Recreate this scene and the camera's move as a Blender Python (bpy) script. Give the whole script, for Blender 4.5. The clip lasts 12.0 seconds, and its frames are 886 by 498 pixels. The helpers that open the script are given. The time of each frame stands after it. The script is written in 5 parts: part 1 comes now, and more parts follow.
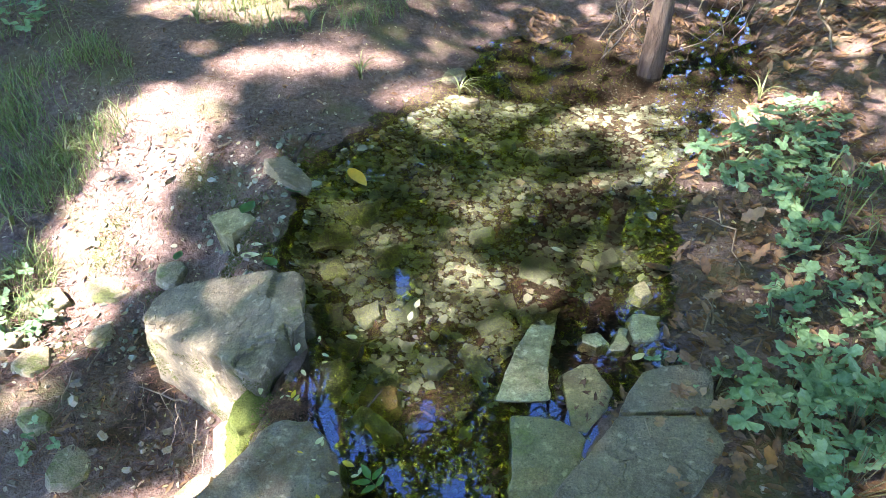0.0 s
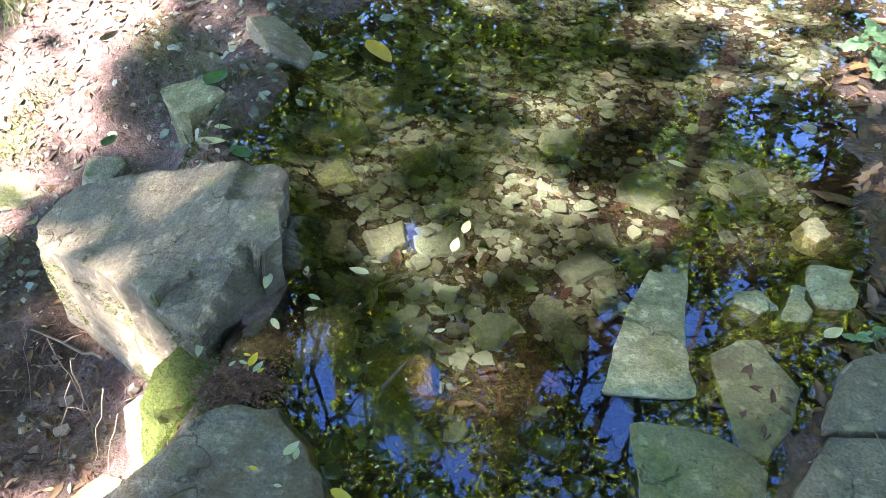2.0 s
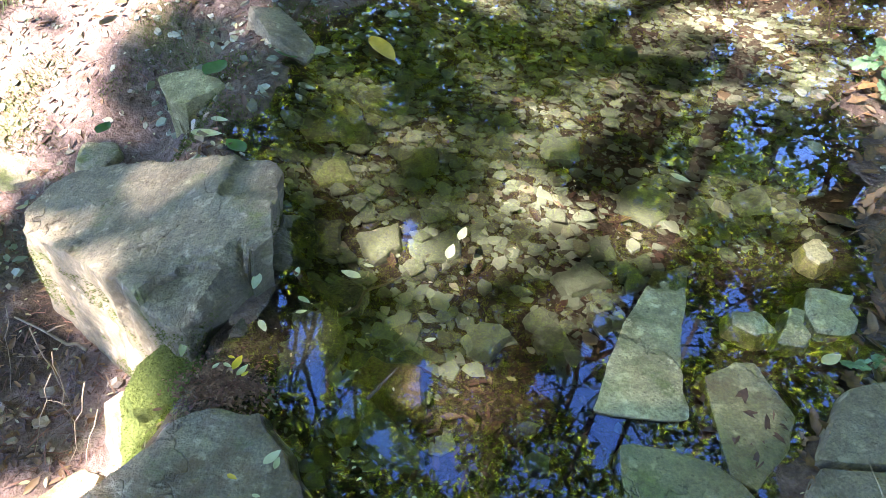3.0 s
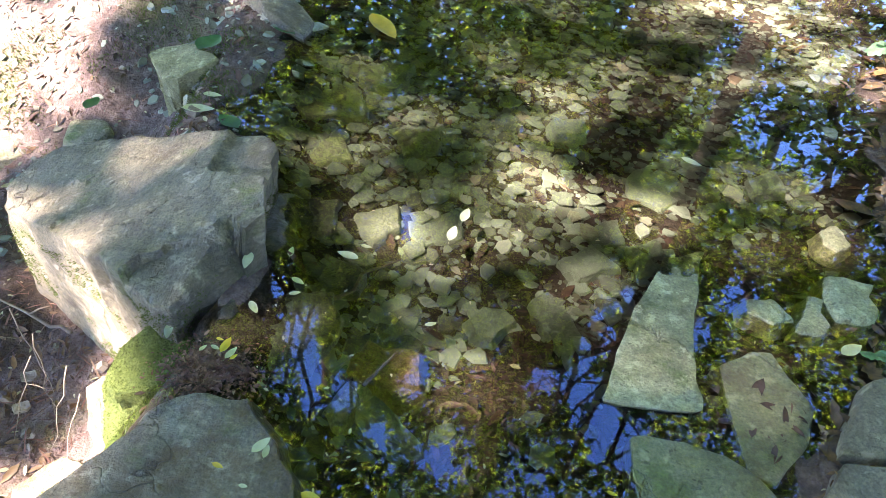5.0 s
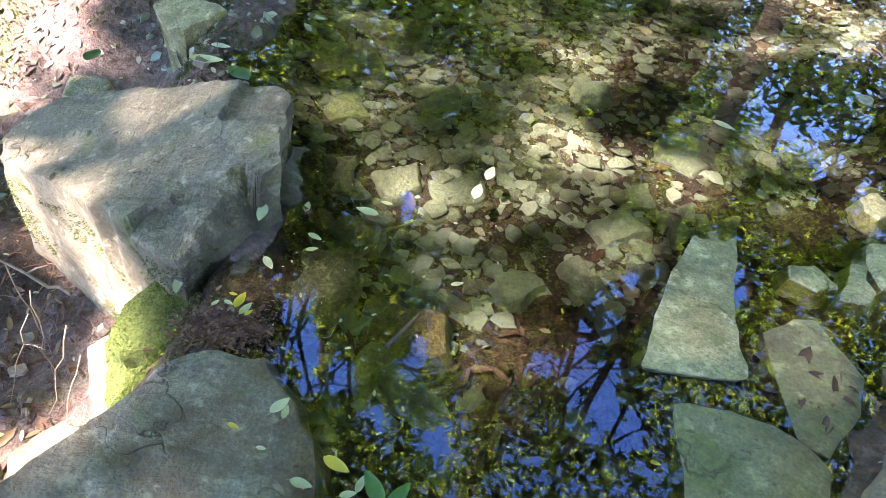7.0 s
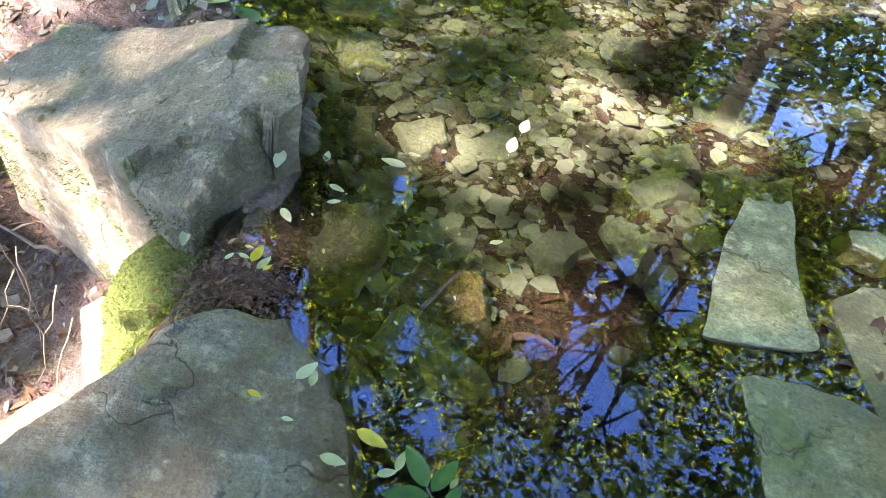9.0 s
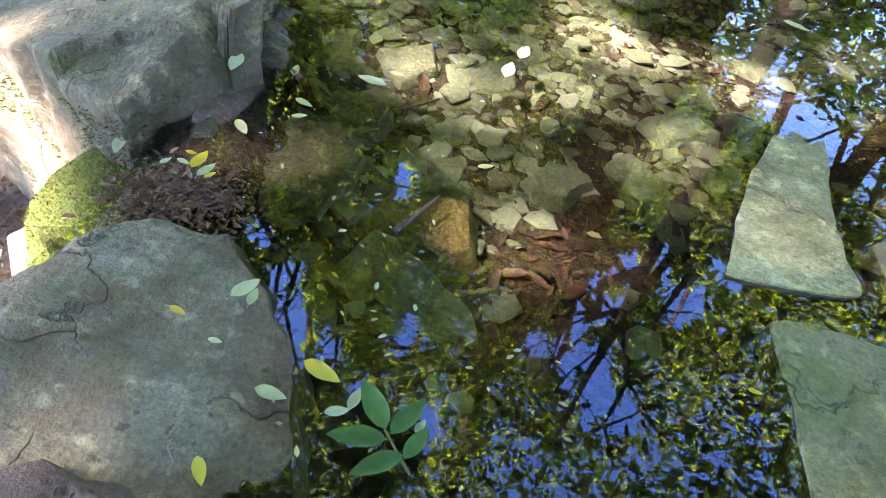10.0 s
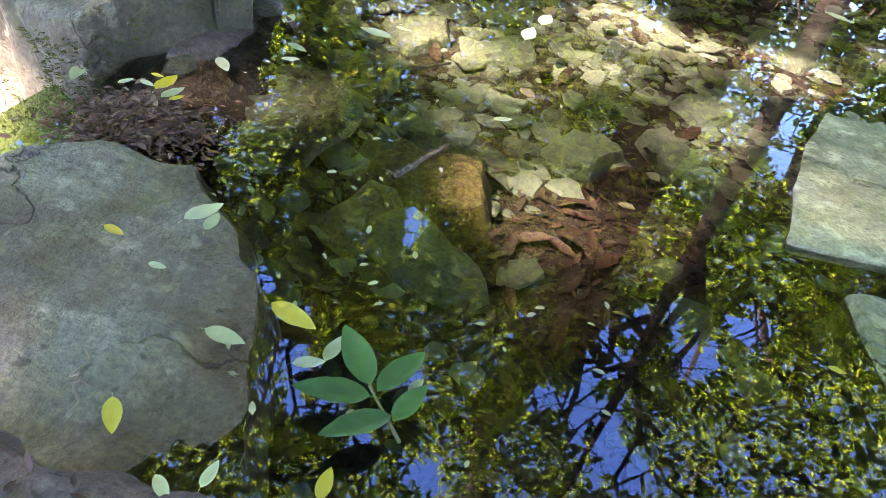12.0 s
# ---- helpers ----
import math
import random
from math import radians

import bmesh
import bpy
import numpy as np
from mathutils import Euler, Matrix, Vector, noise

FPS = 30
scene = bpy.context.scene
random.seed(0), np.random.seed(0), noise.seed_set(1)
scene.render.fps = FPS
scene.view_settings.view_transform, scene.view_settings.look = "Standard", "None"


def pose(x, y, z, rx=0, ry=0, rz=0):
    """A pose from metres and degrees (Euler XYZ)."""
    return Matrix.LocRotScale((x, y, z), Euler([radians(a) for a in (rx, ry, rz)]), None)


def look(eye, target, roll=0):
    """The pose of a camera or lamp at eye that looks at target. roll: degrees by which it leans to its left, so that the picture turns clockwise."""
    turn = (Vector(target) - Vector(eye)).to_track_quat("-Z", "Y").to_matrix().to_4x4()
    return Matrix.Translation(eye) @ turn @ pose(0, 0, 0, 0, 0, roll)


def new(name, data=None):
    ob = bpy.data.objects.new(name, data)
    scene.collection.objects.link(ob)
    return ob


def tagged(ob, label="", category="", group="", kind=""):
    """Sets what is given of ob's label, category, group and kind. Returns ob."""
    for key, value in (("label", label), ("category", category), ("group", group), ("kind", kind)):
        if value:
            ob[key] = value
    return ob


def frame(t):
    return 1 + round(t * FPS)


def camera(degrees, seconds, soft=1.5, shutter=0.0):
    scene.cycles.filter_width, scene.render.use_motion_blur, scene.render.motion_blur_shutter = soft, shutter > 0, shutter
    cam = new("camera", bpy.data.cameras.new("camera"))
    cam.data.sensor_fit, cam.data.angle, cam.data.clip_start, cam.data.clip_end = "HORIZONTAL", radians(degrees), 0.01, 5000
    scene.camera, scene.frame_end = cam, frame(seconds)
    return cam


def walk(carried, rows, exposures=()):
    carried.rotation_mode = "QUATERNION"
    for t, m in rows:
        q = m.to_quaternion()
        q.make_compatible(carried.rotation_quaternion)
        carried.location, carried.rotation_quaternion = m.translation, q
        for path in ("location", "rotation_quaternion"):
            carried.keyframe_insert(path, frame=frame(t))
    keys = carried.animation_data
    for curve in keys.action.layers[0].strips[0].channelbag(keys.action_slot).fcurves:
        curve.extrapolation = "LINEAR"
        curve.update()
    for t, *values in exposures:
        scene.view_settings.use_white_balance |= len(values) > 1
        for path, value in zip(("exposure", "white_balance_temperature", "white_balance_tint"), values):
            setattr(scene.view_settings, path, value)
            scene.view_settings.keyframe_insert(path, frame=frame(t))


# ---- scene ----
cam = camera(65.0, 12.0, soft=0.8)
PATH = [
    (0, (-0.171, 0.101, 1.416), (-0.108, 1.663, 0.168), 1.8),
    (0.5, (-0.215, 0.306, 1.213), (-0.156, 1.867, -0.037), 2.0),
    (1, (-0.253, 0.455, 1.04), (-0.209, 1.989, -0.243), 1.8),
    (1.5, (-0.263, 0.54, 0.941), (-0.219, 2.059, -0.36), 3.1),
    (2, (-0.252, 0.613, 0.831), (-0.204, 2.107, -0.498), 5.1),
    (2.5, (-0.253, 0.637, 0.838), (-0.197, 2.126, -0.496), 6.9),
    (3, (-0.249, 0.644, 0.828), (-0.192, 2.131, -0.509), 7.9),
    (5, (-0.251, 0.671, 0.773), (-0.186, 2.148, -0.574), 8.8),
    (5.5, (-0.25, 0.664, 0.759), (-0.181, 2.135, -0.593), 9.0),
    (6, (-0.261, 0.672, 0.753), (-0.187, 2.14, -0.603), 9.4),
    (6.5, (-0.276, 0.68, 0.722), (-0.198, 2.146, -0.636), 9.6),
    (7, (-0.287, 0.688, 0.692), (-0.205, 2.139, -0.683), 10.1),
    (9, (-0.339, 0.729, 0.59), (-0.215, 2.15, -0.811), 12.1),
    (9.5, (-0.32, 0.741, 0.491), (-0.192, 2.15, -0.923), 13.1),
    (10, (-0.293, 0.757, 0.453), (-0.181, 2.182, -0.946), 13.1),
    (10.5, (-0.284, 0.79, 0.407), (-0.192, 2.274, -0.932), 13.1),
    (11, (-0.29, 0.802, 0.391), (-0.202, 2.303, -0.927), 13.1),
    (11.5, (-0.283, 0.794, 0.357), (-0.204, 2.309, -0.946), 13.1),
    (12, (-0.271, 0.778, 0.318), (-0.211, 2.307, -0.97), 13.1),
]
EXPOSURES = [(0, 4.25, 6950, 25), (2.5, 4.3, 7000, 26), (6, 4.42, 7150, 28), (9, 4.65, 7450, 30), (12, 4.87, 7800, 34)]
walk(cam, [(t, look(eye, target, roll)) for t, eye, target, roll in PATH], EXPOSURES)

# ---- light ----
SUN = Vector((-0.52, -0.26, 0.81)).normalized()
world = bpy.data.worlds.new("world")
scene.world = world
world.use_nodes = True
sky = world.node_tree.nodes.new("ShaderNodeTexSky")
sky.sky_type, sky.sun_disc = "NISHITA", False
sky.sun_elevation, sky.sun_rotation = math.asin(SUN.z), math.atan2(SUN.x, SUN.y)
sky.air_density, sky.dust_density, sky.ozone_density = 1.0, 0.0, 4.0
deep = world.node_tree.nodes.new("ShaderNodeHueSaturation")
deep.inputs["Saturation"].default_value = 1.25
deep.inputs["Hue"].default_value = 0.515
world.node_tree.links.new(sky.outputs[0], deep.inputs["Color"])
world.node_tree.links.new(deep.outputs[0], world.node_tree.nodes["Background"].inputs[0])
world.node_tree.nodes["Background"].inputs[1].default_value = 0.13
lamp = bpy.data.lights.new("sun", "SUN")
lamp.energy, lamp.angle, lamp.color = 4.0, radians(0.53), (1.0, 0.965, 0.905)
new("sun", lamp).matrix_world = look(SUN * 30, (0, 0, 0))


# ---- materials ----
class Mat:
    """A node material with a few short ways to build it."""


    def __init__(self, name, rough=0.8, spec=0.3):
        self.m = bpy.data.materials.new(name)
        self.m.use_nodes = True
        self.n, self.l = self.m.node_tree.nodes, self.m.node_tree.links
        self.b = self.n["Principled BSDF"]
        self.b.inputs["Roughness"].default_value = rough
        self.b.inputs["Specular IOR Level"].default_value = spec
        self.pos = self.n.new("ShaderNodeNewGeometry")

    def put(self, a, socket):
        if hasattr(a, "is_output"):
            self.l.new(a, socket)
        elif isinstance(a, tuple) and len(a) == 3 and socket.type == "RGBA":
            socket.default_value = (*a, 1)
        else:
            socket.default_value = a

    def noise(self, scale, detail=5, rough=0.6, kind="noise", stretch=None, shift=0.0, warp=0.0):
        v = self.pos.outputs["Position"]
        if warp:
            wn = self.n.new("ShaderNodeTexNoise")
            wn.inputs["Scale"].default_value, wn.inputs["Detail"].default_value = 9, 6
            self.l.new(v, wn.inputs["Vector"])
            ad = self.n.new("ShaderNodeVectorMath")
            ad.operation = "MULTIPLY_ADD"
            self.l.new(wn.outputs["Color"], ad.inputs[0])
            ad.inputs[1].default_value = (warp, warp, warp)
            self.l.new(v, ad.inputs[2])
            v = ad.outputs[0]
        mp = self.n.new("ShaderNodeMapping")
        self.l.new(v, mp.inputs[0])
        mp.inputs["Location"].default_value = (shift, shift * 0.7, shift * 0.3)
        if stretch:
            mp.inputs["Scale"].default_value = stretch
        if kind == "noise":
            t = self.n.new("ShaderNodeTexNoise")
            t.inputs["Detail"].default_value, t.inputs["Roughness"].default_value = detail, rough
        else:
            t = self.n.new("ShaderNodeTexVoronoi")
            t.feature = kind
        t.inputs["Scale"].default_value = scale
        self.l.new(mp.outputs[0], t.inputs["Vector"])
        return t.outputs[0]

    def ramp(self, fac, *stops):
        r = self.n.new("ShaderNodeValToRGB")
        self.l.new(fac, r.inputs[0])
        e = r.color_ramp.elements
        while len(e) < len(stops):
            e.new(0.5)
        for el, (p, c) in zip(e, stops):
            el.position, el.color = p, (*(c if isinstance(c, tuple) else (c, c, c)), 1)
        return r.outputs[0]

    def mix(self, fac, a, b, how="MIX"):
        x = self.n.new("ShaderNodeMix")
        x.data_type, x.blend_type = "RGBA", how
        for v, i in ((fac, 0), (a, 6), (b, 7)):
            self.put(v, x.inputs[i])
        return x.outputs[2]

    def math(self, how, a, b=0.0):
        x = self.n.new("ShaderNodeMath")
        x.operation = how
        self.put(a, x.inputs[0]), self.put(b, x.inputs[1])
        return x.outputs[0]

    def upward(self):
        s = self.n.new("ShaderNodeSeparateXYZ")
        self.l.new(self.pos.outputs["Normal"], s.inputs[0])
        return s.outputs[2]

    def random(self):
        return self.n.new("ShaderNodeObjectInfo").outputs["Random"]

    def island(self):
        return self.pos.outputs["Random Per Island"]

    def colour(self, c):
        self.put(c, self.b.inputs["Base Color"])
        return self

    def rough(self, r):
        self.put(r, self.b.inputs["Roughness"])
        return self

    def bump(self, height, strength=0.4, distance=0.01):
        b = self.n.new("ShaderNodeBump")
        b.inputs["Strength"].default_value, b.inputs["Distance"].default_value = strength, distance
        self.l.new(height, b.inputs["Height"])
        self.l.new(b.outputs[0], self.b.inputs["Normal"])
        return self

    def thin(self, amount, c):
        """Lets light through a leaf."""
        t = self.n.new("ShaderNodeBsdfTranslucent")
        self.put(c, t.inputs[0])
        x = self.n.new("ShaderNodeMixShader")
        x.inputs[0].default_value = amount
        self.l.new(self.b.outputs[0], x.inputs[1])
        self.l.new(t.outputs[0], x.inputs[2])
        self.l.new(x.outputs[0], self.n["Material Output"].inputs[0])
        return self


def stone_material(name, dark, mid, pale, rough=0.75, moss=0.0, grain=55.0, cracks=0.0, vary=0.0, stain_colour=None, wet=None):
    m = Mat(name, rough)
    big, fine = m.noise(7, 9, 0.75, stretch=(1.0, 1.7, 2.2)), m.noise(grain, 5, 0.7)
    c = m.ramp(big, (0.32, dark), (0.5, mid), (0.68, pale))
    c = m.mix(0.55, c, m.ramp(fine, (0.35, tuple(v * 0.55 for v in mid)), (0.62, tuple(min(1, v * 1.35) for v in mid))))
    grit = m.noise(210, 4, 0.75, shift=5)
    c = m.mix(0.6, c, m.mix(1.0, c, m.ramp(grit, (0.3, (0.35, 0.35, 0.36)), (0.5, (1.0, 1.0, 1.0)), (0.68, (1.7, 1.65, 1.55))), "MULTIPLY"))
    spots = m.ramp(m.noise(38, 3, 0.5, shift=4), (0.62, 0.0), (0.72, 1.0))
    c = m.mix(m.math("MULTIPLY", spots, 0.75), c, tuple(min(1, v * 1.5) for v in pale))
    pits = m.ramp(m.noise(90, 2, 0.5, shift=9), (0.66, 0.0), (0.72, 1.0))
    c = m.mix(m.math("MULTIPLY", pits, 0.6), c, tuple(v * 0.4 for v in dark))
    if moss:
        f = m.ramp(m.noise(9, 6, 0.7, shift=2), (0.62 - moss * 0.35, 0.0), (0.74 - moss * 0.3, 1.0))
        g = m.ramp(m.noise(120, 3, 0.7), (0.3, (0.035, 0.05, 0.012)), (0.7, (0.12, 0.16, 0.04)))
        c = m.mix(m.math("MULTIPLY", f, 0.8), c, g)
    if vary:
        c = m.mix(vary, c, m.ramp(m.random(), (0.0, dark), (0.4, mid), (0.8, pale), (1.0, (mid[0] * 1.3, mid[1] * 0.9, mid[2] * 0.6))))
    h = m.math("ADD", m.noise(14, 8, 0.7, stretch=(1, 1, 2.5)), m.math("MULTIPLY", fine, 0.35))
    if cracks:
        split = m.math("MULTIPLY", m.ramp(m.noise(3.6, kind="DISTANCE_TO_EDGE", warp=0.22, shift=1.3), (0.0, 1.0), (0.006, 0.0)), m.ramp(m.noise(6, 3, 0.5, shift=11), (0.47, 0.0), (0.56, 1.0)))
        stain = m.ramp(m.noise(3.0, 7, 0.75, shift=21), (0.5, 0.0), (0.62, 1.0))
        lichen = m.ramp(m.noise(22, 6, 0.75, shift=31), (0.58, 0.0), (0.66, 1.0))
        c = m.mix(m.math("MULTIPLY", stain, 0.75), c, stain_colour or tuple(v * 0.6 for v in dark))
        c = m.mix(m.math("MULTIPLY", lichen, 0.6), c, tuple(v * 1.35 for v in pale))
        c = m.mix(m.math("MULTIPLY", split, cracks), c, tuple(v * 0.18 for v in dark))
        h = m.math("SUBTRACT", h, m.math("MULTIPLY", split, 0.8))
    shine = m.ramp(fine, (0.3, rough * 0.75), (0.7, min(1.0, rough * 1.15)))
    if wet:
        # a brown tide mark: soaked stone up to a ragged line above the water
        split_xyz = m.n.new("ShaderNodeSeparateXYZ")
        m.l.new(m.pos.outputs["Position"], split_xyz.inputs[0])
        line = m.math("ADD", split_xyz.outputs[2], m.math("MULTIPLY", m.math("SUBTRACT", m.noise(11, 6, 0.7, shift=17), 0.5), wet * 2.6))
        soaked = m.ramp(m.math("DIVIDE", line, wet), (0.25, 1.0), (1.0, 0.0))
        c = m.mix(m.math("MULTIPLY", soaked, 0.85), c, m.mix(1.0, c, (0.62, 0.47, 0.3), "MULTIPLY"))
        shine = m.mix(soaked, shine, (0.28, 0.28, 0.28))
    return m.colour(c).bump(m.math("ADD", h, m.math("MULTIPLY", m.noise(170, 3, 0.6), 0.25)), 0.9, 0.014).rough(shine)


M_SLATE = stone_material("grey_green_stone", (0.068, 0.058, 0.038), (0.138, 0.121, 0.085), (0.225, 0.2, 0.148), 0.75, 0.1, cracks=0.15)
M_PALE = stone_material("pale_stone", (0.13, 0.117, 0.058), (0.285, 0.262, 0.146), (0.42, 0.39, 0.24), 0.75, 0.12, cracks=0.2, stain_colour=(0.09, 0.08, 0.03))
M_OLIVE = stone_material("olive_algae_stone", (0.065, 0.066, 0.028), (0.135, 0.135, 0.066), (0.215, 0.212, 0.12), 0.5, 0.2, cracks=0.2, stain_colour=(0.06, 0.04, 0.02))
M_BEDOLIVE = stone_material("bed_olive_stone", (0.07, 0.075, 0.035), (0.135, 0.145, 0.075), (0.2, 0.215, 0.13), 0.5, 0.2)
M_WETSTONE = stone_material("wet_brown_stone", (0.04, 0.038, 0.024), (0.085, 0.085, 0.058), (0.15, 0.15, 0.11), 0.35, 0.15)
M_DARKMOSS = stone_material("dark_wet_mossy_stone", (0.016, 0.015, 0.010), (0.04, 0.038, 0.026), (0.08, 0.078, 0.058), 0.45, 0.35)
M_ORANGE = stone_material("rusty_stone", (0.10, 0.066, 0.03), (0.19, 0.132, 0.058), (0.28, 0.22, 0.12), 0.5, 0.05)
M_BEDSTONE = stone_material("bed_stone", (0.08, 0.085, 0.06), (0.15, 0.17, 0.125), (0.22, 0.25, 0.195), 0.5, 0.0, vary=0.45)

M_GRAVEL = Mat("gravel", 0.55)
M_GRAVEL.colour(M_GRAVEL.mix(0.3, M_GRAVEL.ramp(M_GRAVEL.island(), (0.0, (0.05, 0.034, 0.022)), (0.25, (0.065, 0.065, 0.045)), (0.6, (0.14, 0.165, 0.13)),
    (0.85, (0.21, 0.245, 0.195)), (0.96, (0.36, 0.37, 0.31)), (1.0, (0.18, 0.09, 0.055))), M_GRAVEL.ramp(M_GRAVEL.noise(40), (0.3, (0.04, 0.034, 0.022)), (0.7, (0.24, 0.25, 0.18)))))
M_GRAVEL.bump(M_GRAVEL.noise(120), 0.4, 0.004)

M_SOIL = Mat("soil", 0.9)
s_big, s_fine = M_SOIL.noise(2.2, 6, 0.65), M_SOIL.noise(45, 6, 0.75)
s_col = M_SOIL.ramp(s_big, (0.3, (0.045, 0.027, 0.023)), (0.5, (0.11, 0.075, 0.066)), (0.7, (0.2, 0.152, 0.138)))
s_col = M_SOIL.mix(0.6, s_col, M_SOIL.ramp(s_fine, (0.34, (0.026, 0.016, 0.014)), (0.5, (0.10, 0.070, 0.062)), (0.68, (0.24, 0.19, 0.17))))
s_green = M_SOIL.ramp(M_SOIL.noise(3.1, 5, 0.6, shift=7), (0.52, 0.0), (0.64, 1.0))
s_col = M_SOIL.mix(M_SOIL.math("MULTIPLY", s_green, 0.55), s_col, (0.09, 0.10, 0.035))
b_col = M_SOIL.ramp(M_SOIL.noise(4, 6, 0.7), (0.35, (0.014, 0.007, 0.005)), (0.55, (0.036, 0.020, 0.014)), (0.7, (0.075, 0.05, 0.034)))
b_col = M_SOIL.mix(0.5, b_col, M_SOIL.ramp(M_SOIL.noise(60, 5, 0.7), (0.35, (0.010, 0.006, 0.004)), (0.68, (0.095, 0.07, 0.046))))
bed = M_SOIL.n.new("ShaderNodeAttribute")
bed.attribute_name = "stream_bed"
ragged = M_SOIL.math("ADD", bed.outputs["Fac"], M_SOIL.math("MULTIPLY", M_SOIL.math("SUBTRACT", M_SOIL.noise(12, 6, 0.7), 0.5), 0.9))
s_col = M_SOIL.mix(M_SOIL.ramp(ragged, (0.3, 0.0), (0.7, 1.0)), s_col, b_col)
M_SOIL.colour(s_col).bump(M_SOIL.math("ADD", s_fine, M_SOIL.noise(160, 3)), 0.8, 0.012)

M_MOSS = Mat("moss", 0.95, 0.1)
M_MOSS.colour(M_MOSS.mix(0.5, M_MOSS.ramp(M_MOSS.noise(14, 5), (0.3, (0.035, 0.05, 0.013)), (0.7, (0.10, 0.13, 0.036))),
    M_MOSS.ramp(M_MOSS.noise(220, 3), (0.3, (0.016, 0.026, 0.007)), (0.7, (0.13, 0.165, 0.05))))).bump(M_MOSS.noise(260, 4), 1.0, 0.006)

M_BARK = Mat("bark", 0.9, 0.15)
M_BARK.colour(M_BARK.ramp(M_BARK.noise(14, 6, 0.7, stretch=(1, 1, 0.25)), (0.35, (0.025, 0.018, 0.014)), (0.65, (0.11, 0.085, 0.068))))
M_BARK.bump(M_BARK.noise(22, 6, 0.7, stretch=(1, 1, 0.2)), 0.9, 0.03)
M_TWIG = Mat("dry_twig", 0.85, 0.2)
M_TWIG.colour(M_TWIG.mix(0.5, M_TWIG.ramp(M_TWIG.random(), (0, (0.09, 0.065, 0.045)), (1, (0.26, 0.21, 0.15))), M_TWIG.ramp(M_TWIG.noise(60), (0.3, (0.05, 0.04, 0.03)), (0.7, (0.3, 0.25, 0.19)))))


def leaf_material(name, stops, pick, thin=0.3, rough=0.5):
    m = Mat(name, rough, 0.35)
    r = m.random() if pick == "object" else m.island()
    c = m.ramp(r, *stops)
    c = m.mix(0.35, c, m.ramp(m.noise(70, 4, 0.6), (0.3, tuple(v * 0.5 for v in stops[0][1])), (0.7, tuple(min(1, v * 1.2) for v in stops[-1][1]))))
    m.colour(c).bump(m.noise(140, 3), 0.25, 0.002)
    if thin:
        m.thin(thin, c)
    return m


M_LITTER = leaf_material("dead_leaves", [(0.0, (0.045, 0.028, 0.018)), (0.35, (0.08, 0.05, 0.034)), (0.65, (0.135, 0.09, 0.06)), (0.88, (0.21, 0.16, 0.115)), (1.0, (0.24, 0.13, 0.045))], "island", 0.15, 0.75)
M_FLECK = leaf_material("pale_flecks", [(0.0, (0.22, 0.2, 0.10)), (0.5, (0.32, 0.3, 0.15)), (1.0, (0.42, 0.38, 0.27))], "island", 0.2, 0.6)
M_DEADLEAF = leaf_material("brown_leaf", [(0.0, (0.10, 0.05, 0.03)), (0.5, (0.19, 0.11, 0.06)), (1.0, (0.30, 0.20, 0.13))], "object", 0.15, 0.7)
M_DEBRIS = leaf_material("red_brown_debris", [(0.0, (0.03, 0.010, 0.008)), (0.5, (0.085, 0.028, 0.022)), (0.85, (0.15, 0.058, 0.044)), (1.0, (0.24, 0.16, 0.11))], "island", 0.1, 0.7)
M_SUNKEN = leaf_material("sunken_leaf", [(0.0, (0.011, 0.005, 0.004)), (0.5, (0.034, 0.014, 0.011)), (0.85, (0.07, 0.028, 0.021)), (1.0, (0.12, 0.072, 0.046))], "island", 0.05, 0.6)
M_PALELEAF = leaf_material("pale_fallen_leaf", [(0.0, (0.30, 0.34, 0.18)), (1.0, (0.46, 0.48, 0.31))], "object", 0.2, 0.5)
M_YELLOW = leaf_material("yellow_leaf", [(0.0, (0.50, 0.42, 0.03)), (0.6, (0.55, 0.50, 0.08)), (1.0, (0.5, 0.30, 0.04))], "object", 0.25, 0.45)
M_GREENLEAF = leaf_material("green_leaflet", [(0.0, (0.026, 0.10, 0.03)), (1.0, (0.05, 0.155, 0.045))], "object", 0.3, 0.45)
M_HERB = leaf_material("herb_leaf", [(0.0, (0.06, 0.15, 0.065)), (0.5, (0.105, 0.225, 0.11)), (1.0, (0.21, 0.34, 0.19))], "object", 0.35, 0.6)
M_GRASS = leaf_material("grass", [(0.0, (0.05, 0.11, 0.025)), (0.6, (0.10, 0.17, 0.05)), (1.0, (0.22, 0.24, 0.12))], "island", 0.35, 0.5)
M_CANOPY = Mat("tree_leaves", 0.5, 0.35)
# sunlit and shaded clumps are put into the leaf colour
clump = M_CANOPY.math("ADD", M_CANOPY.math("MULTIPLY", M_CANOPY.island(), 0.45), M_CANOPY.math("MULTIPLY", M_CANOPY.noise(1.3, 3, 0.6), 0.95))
lit_shaded_green = M_CANOPY.ramp(clump, (0.40, (0.022, 0.045, 0.010)), (0.60, (0.055, 0.105, 0.013)), (0.72, (0.30, 0.46, 0.03)), (0.88, (0.54, 0.66, 0.05)))
M_CANOPY.colour(lit_shaded_green).thin(0.68, lit_shaded_green)
M_STALK = leaf_material("green_stalk", [(0.0, (0.08, 0.10, 0.035)), (1.0, (0.14, 0.12, 0.06))], "object", 0.0, 0.6)



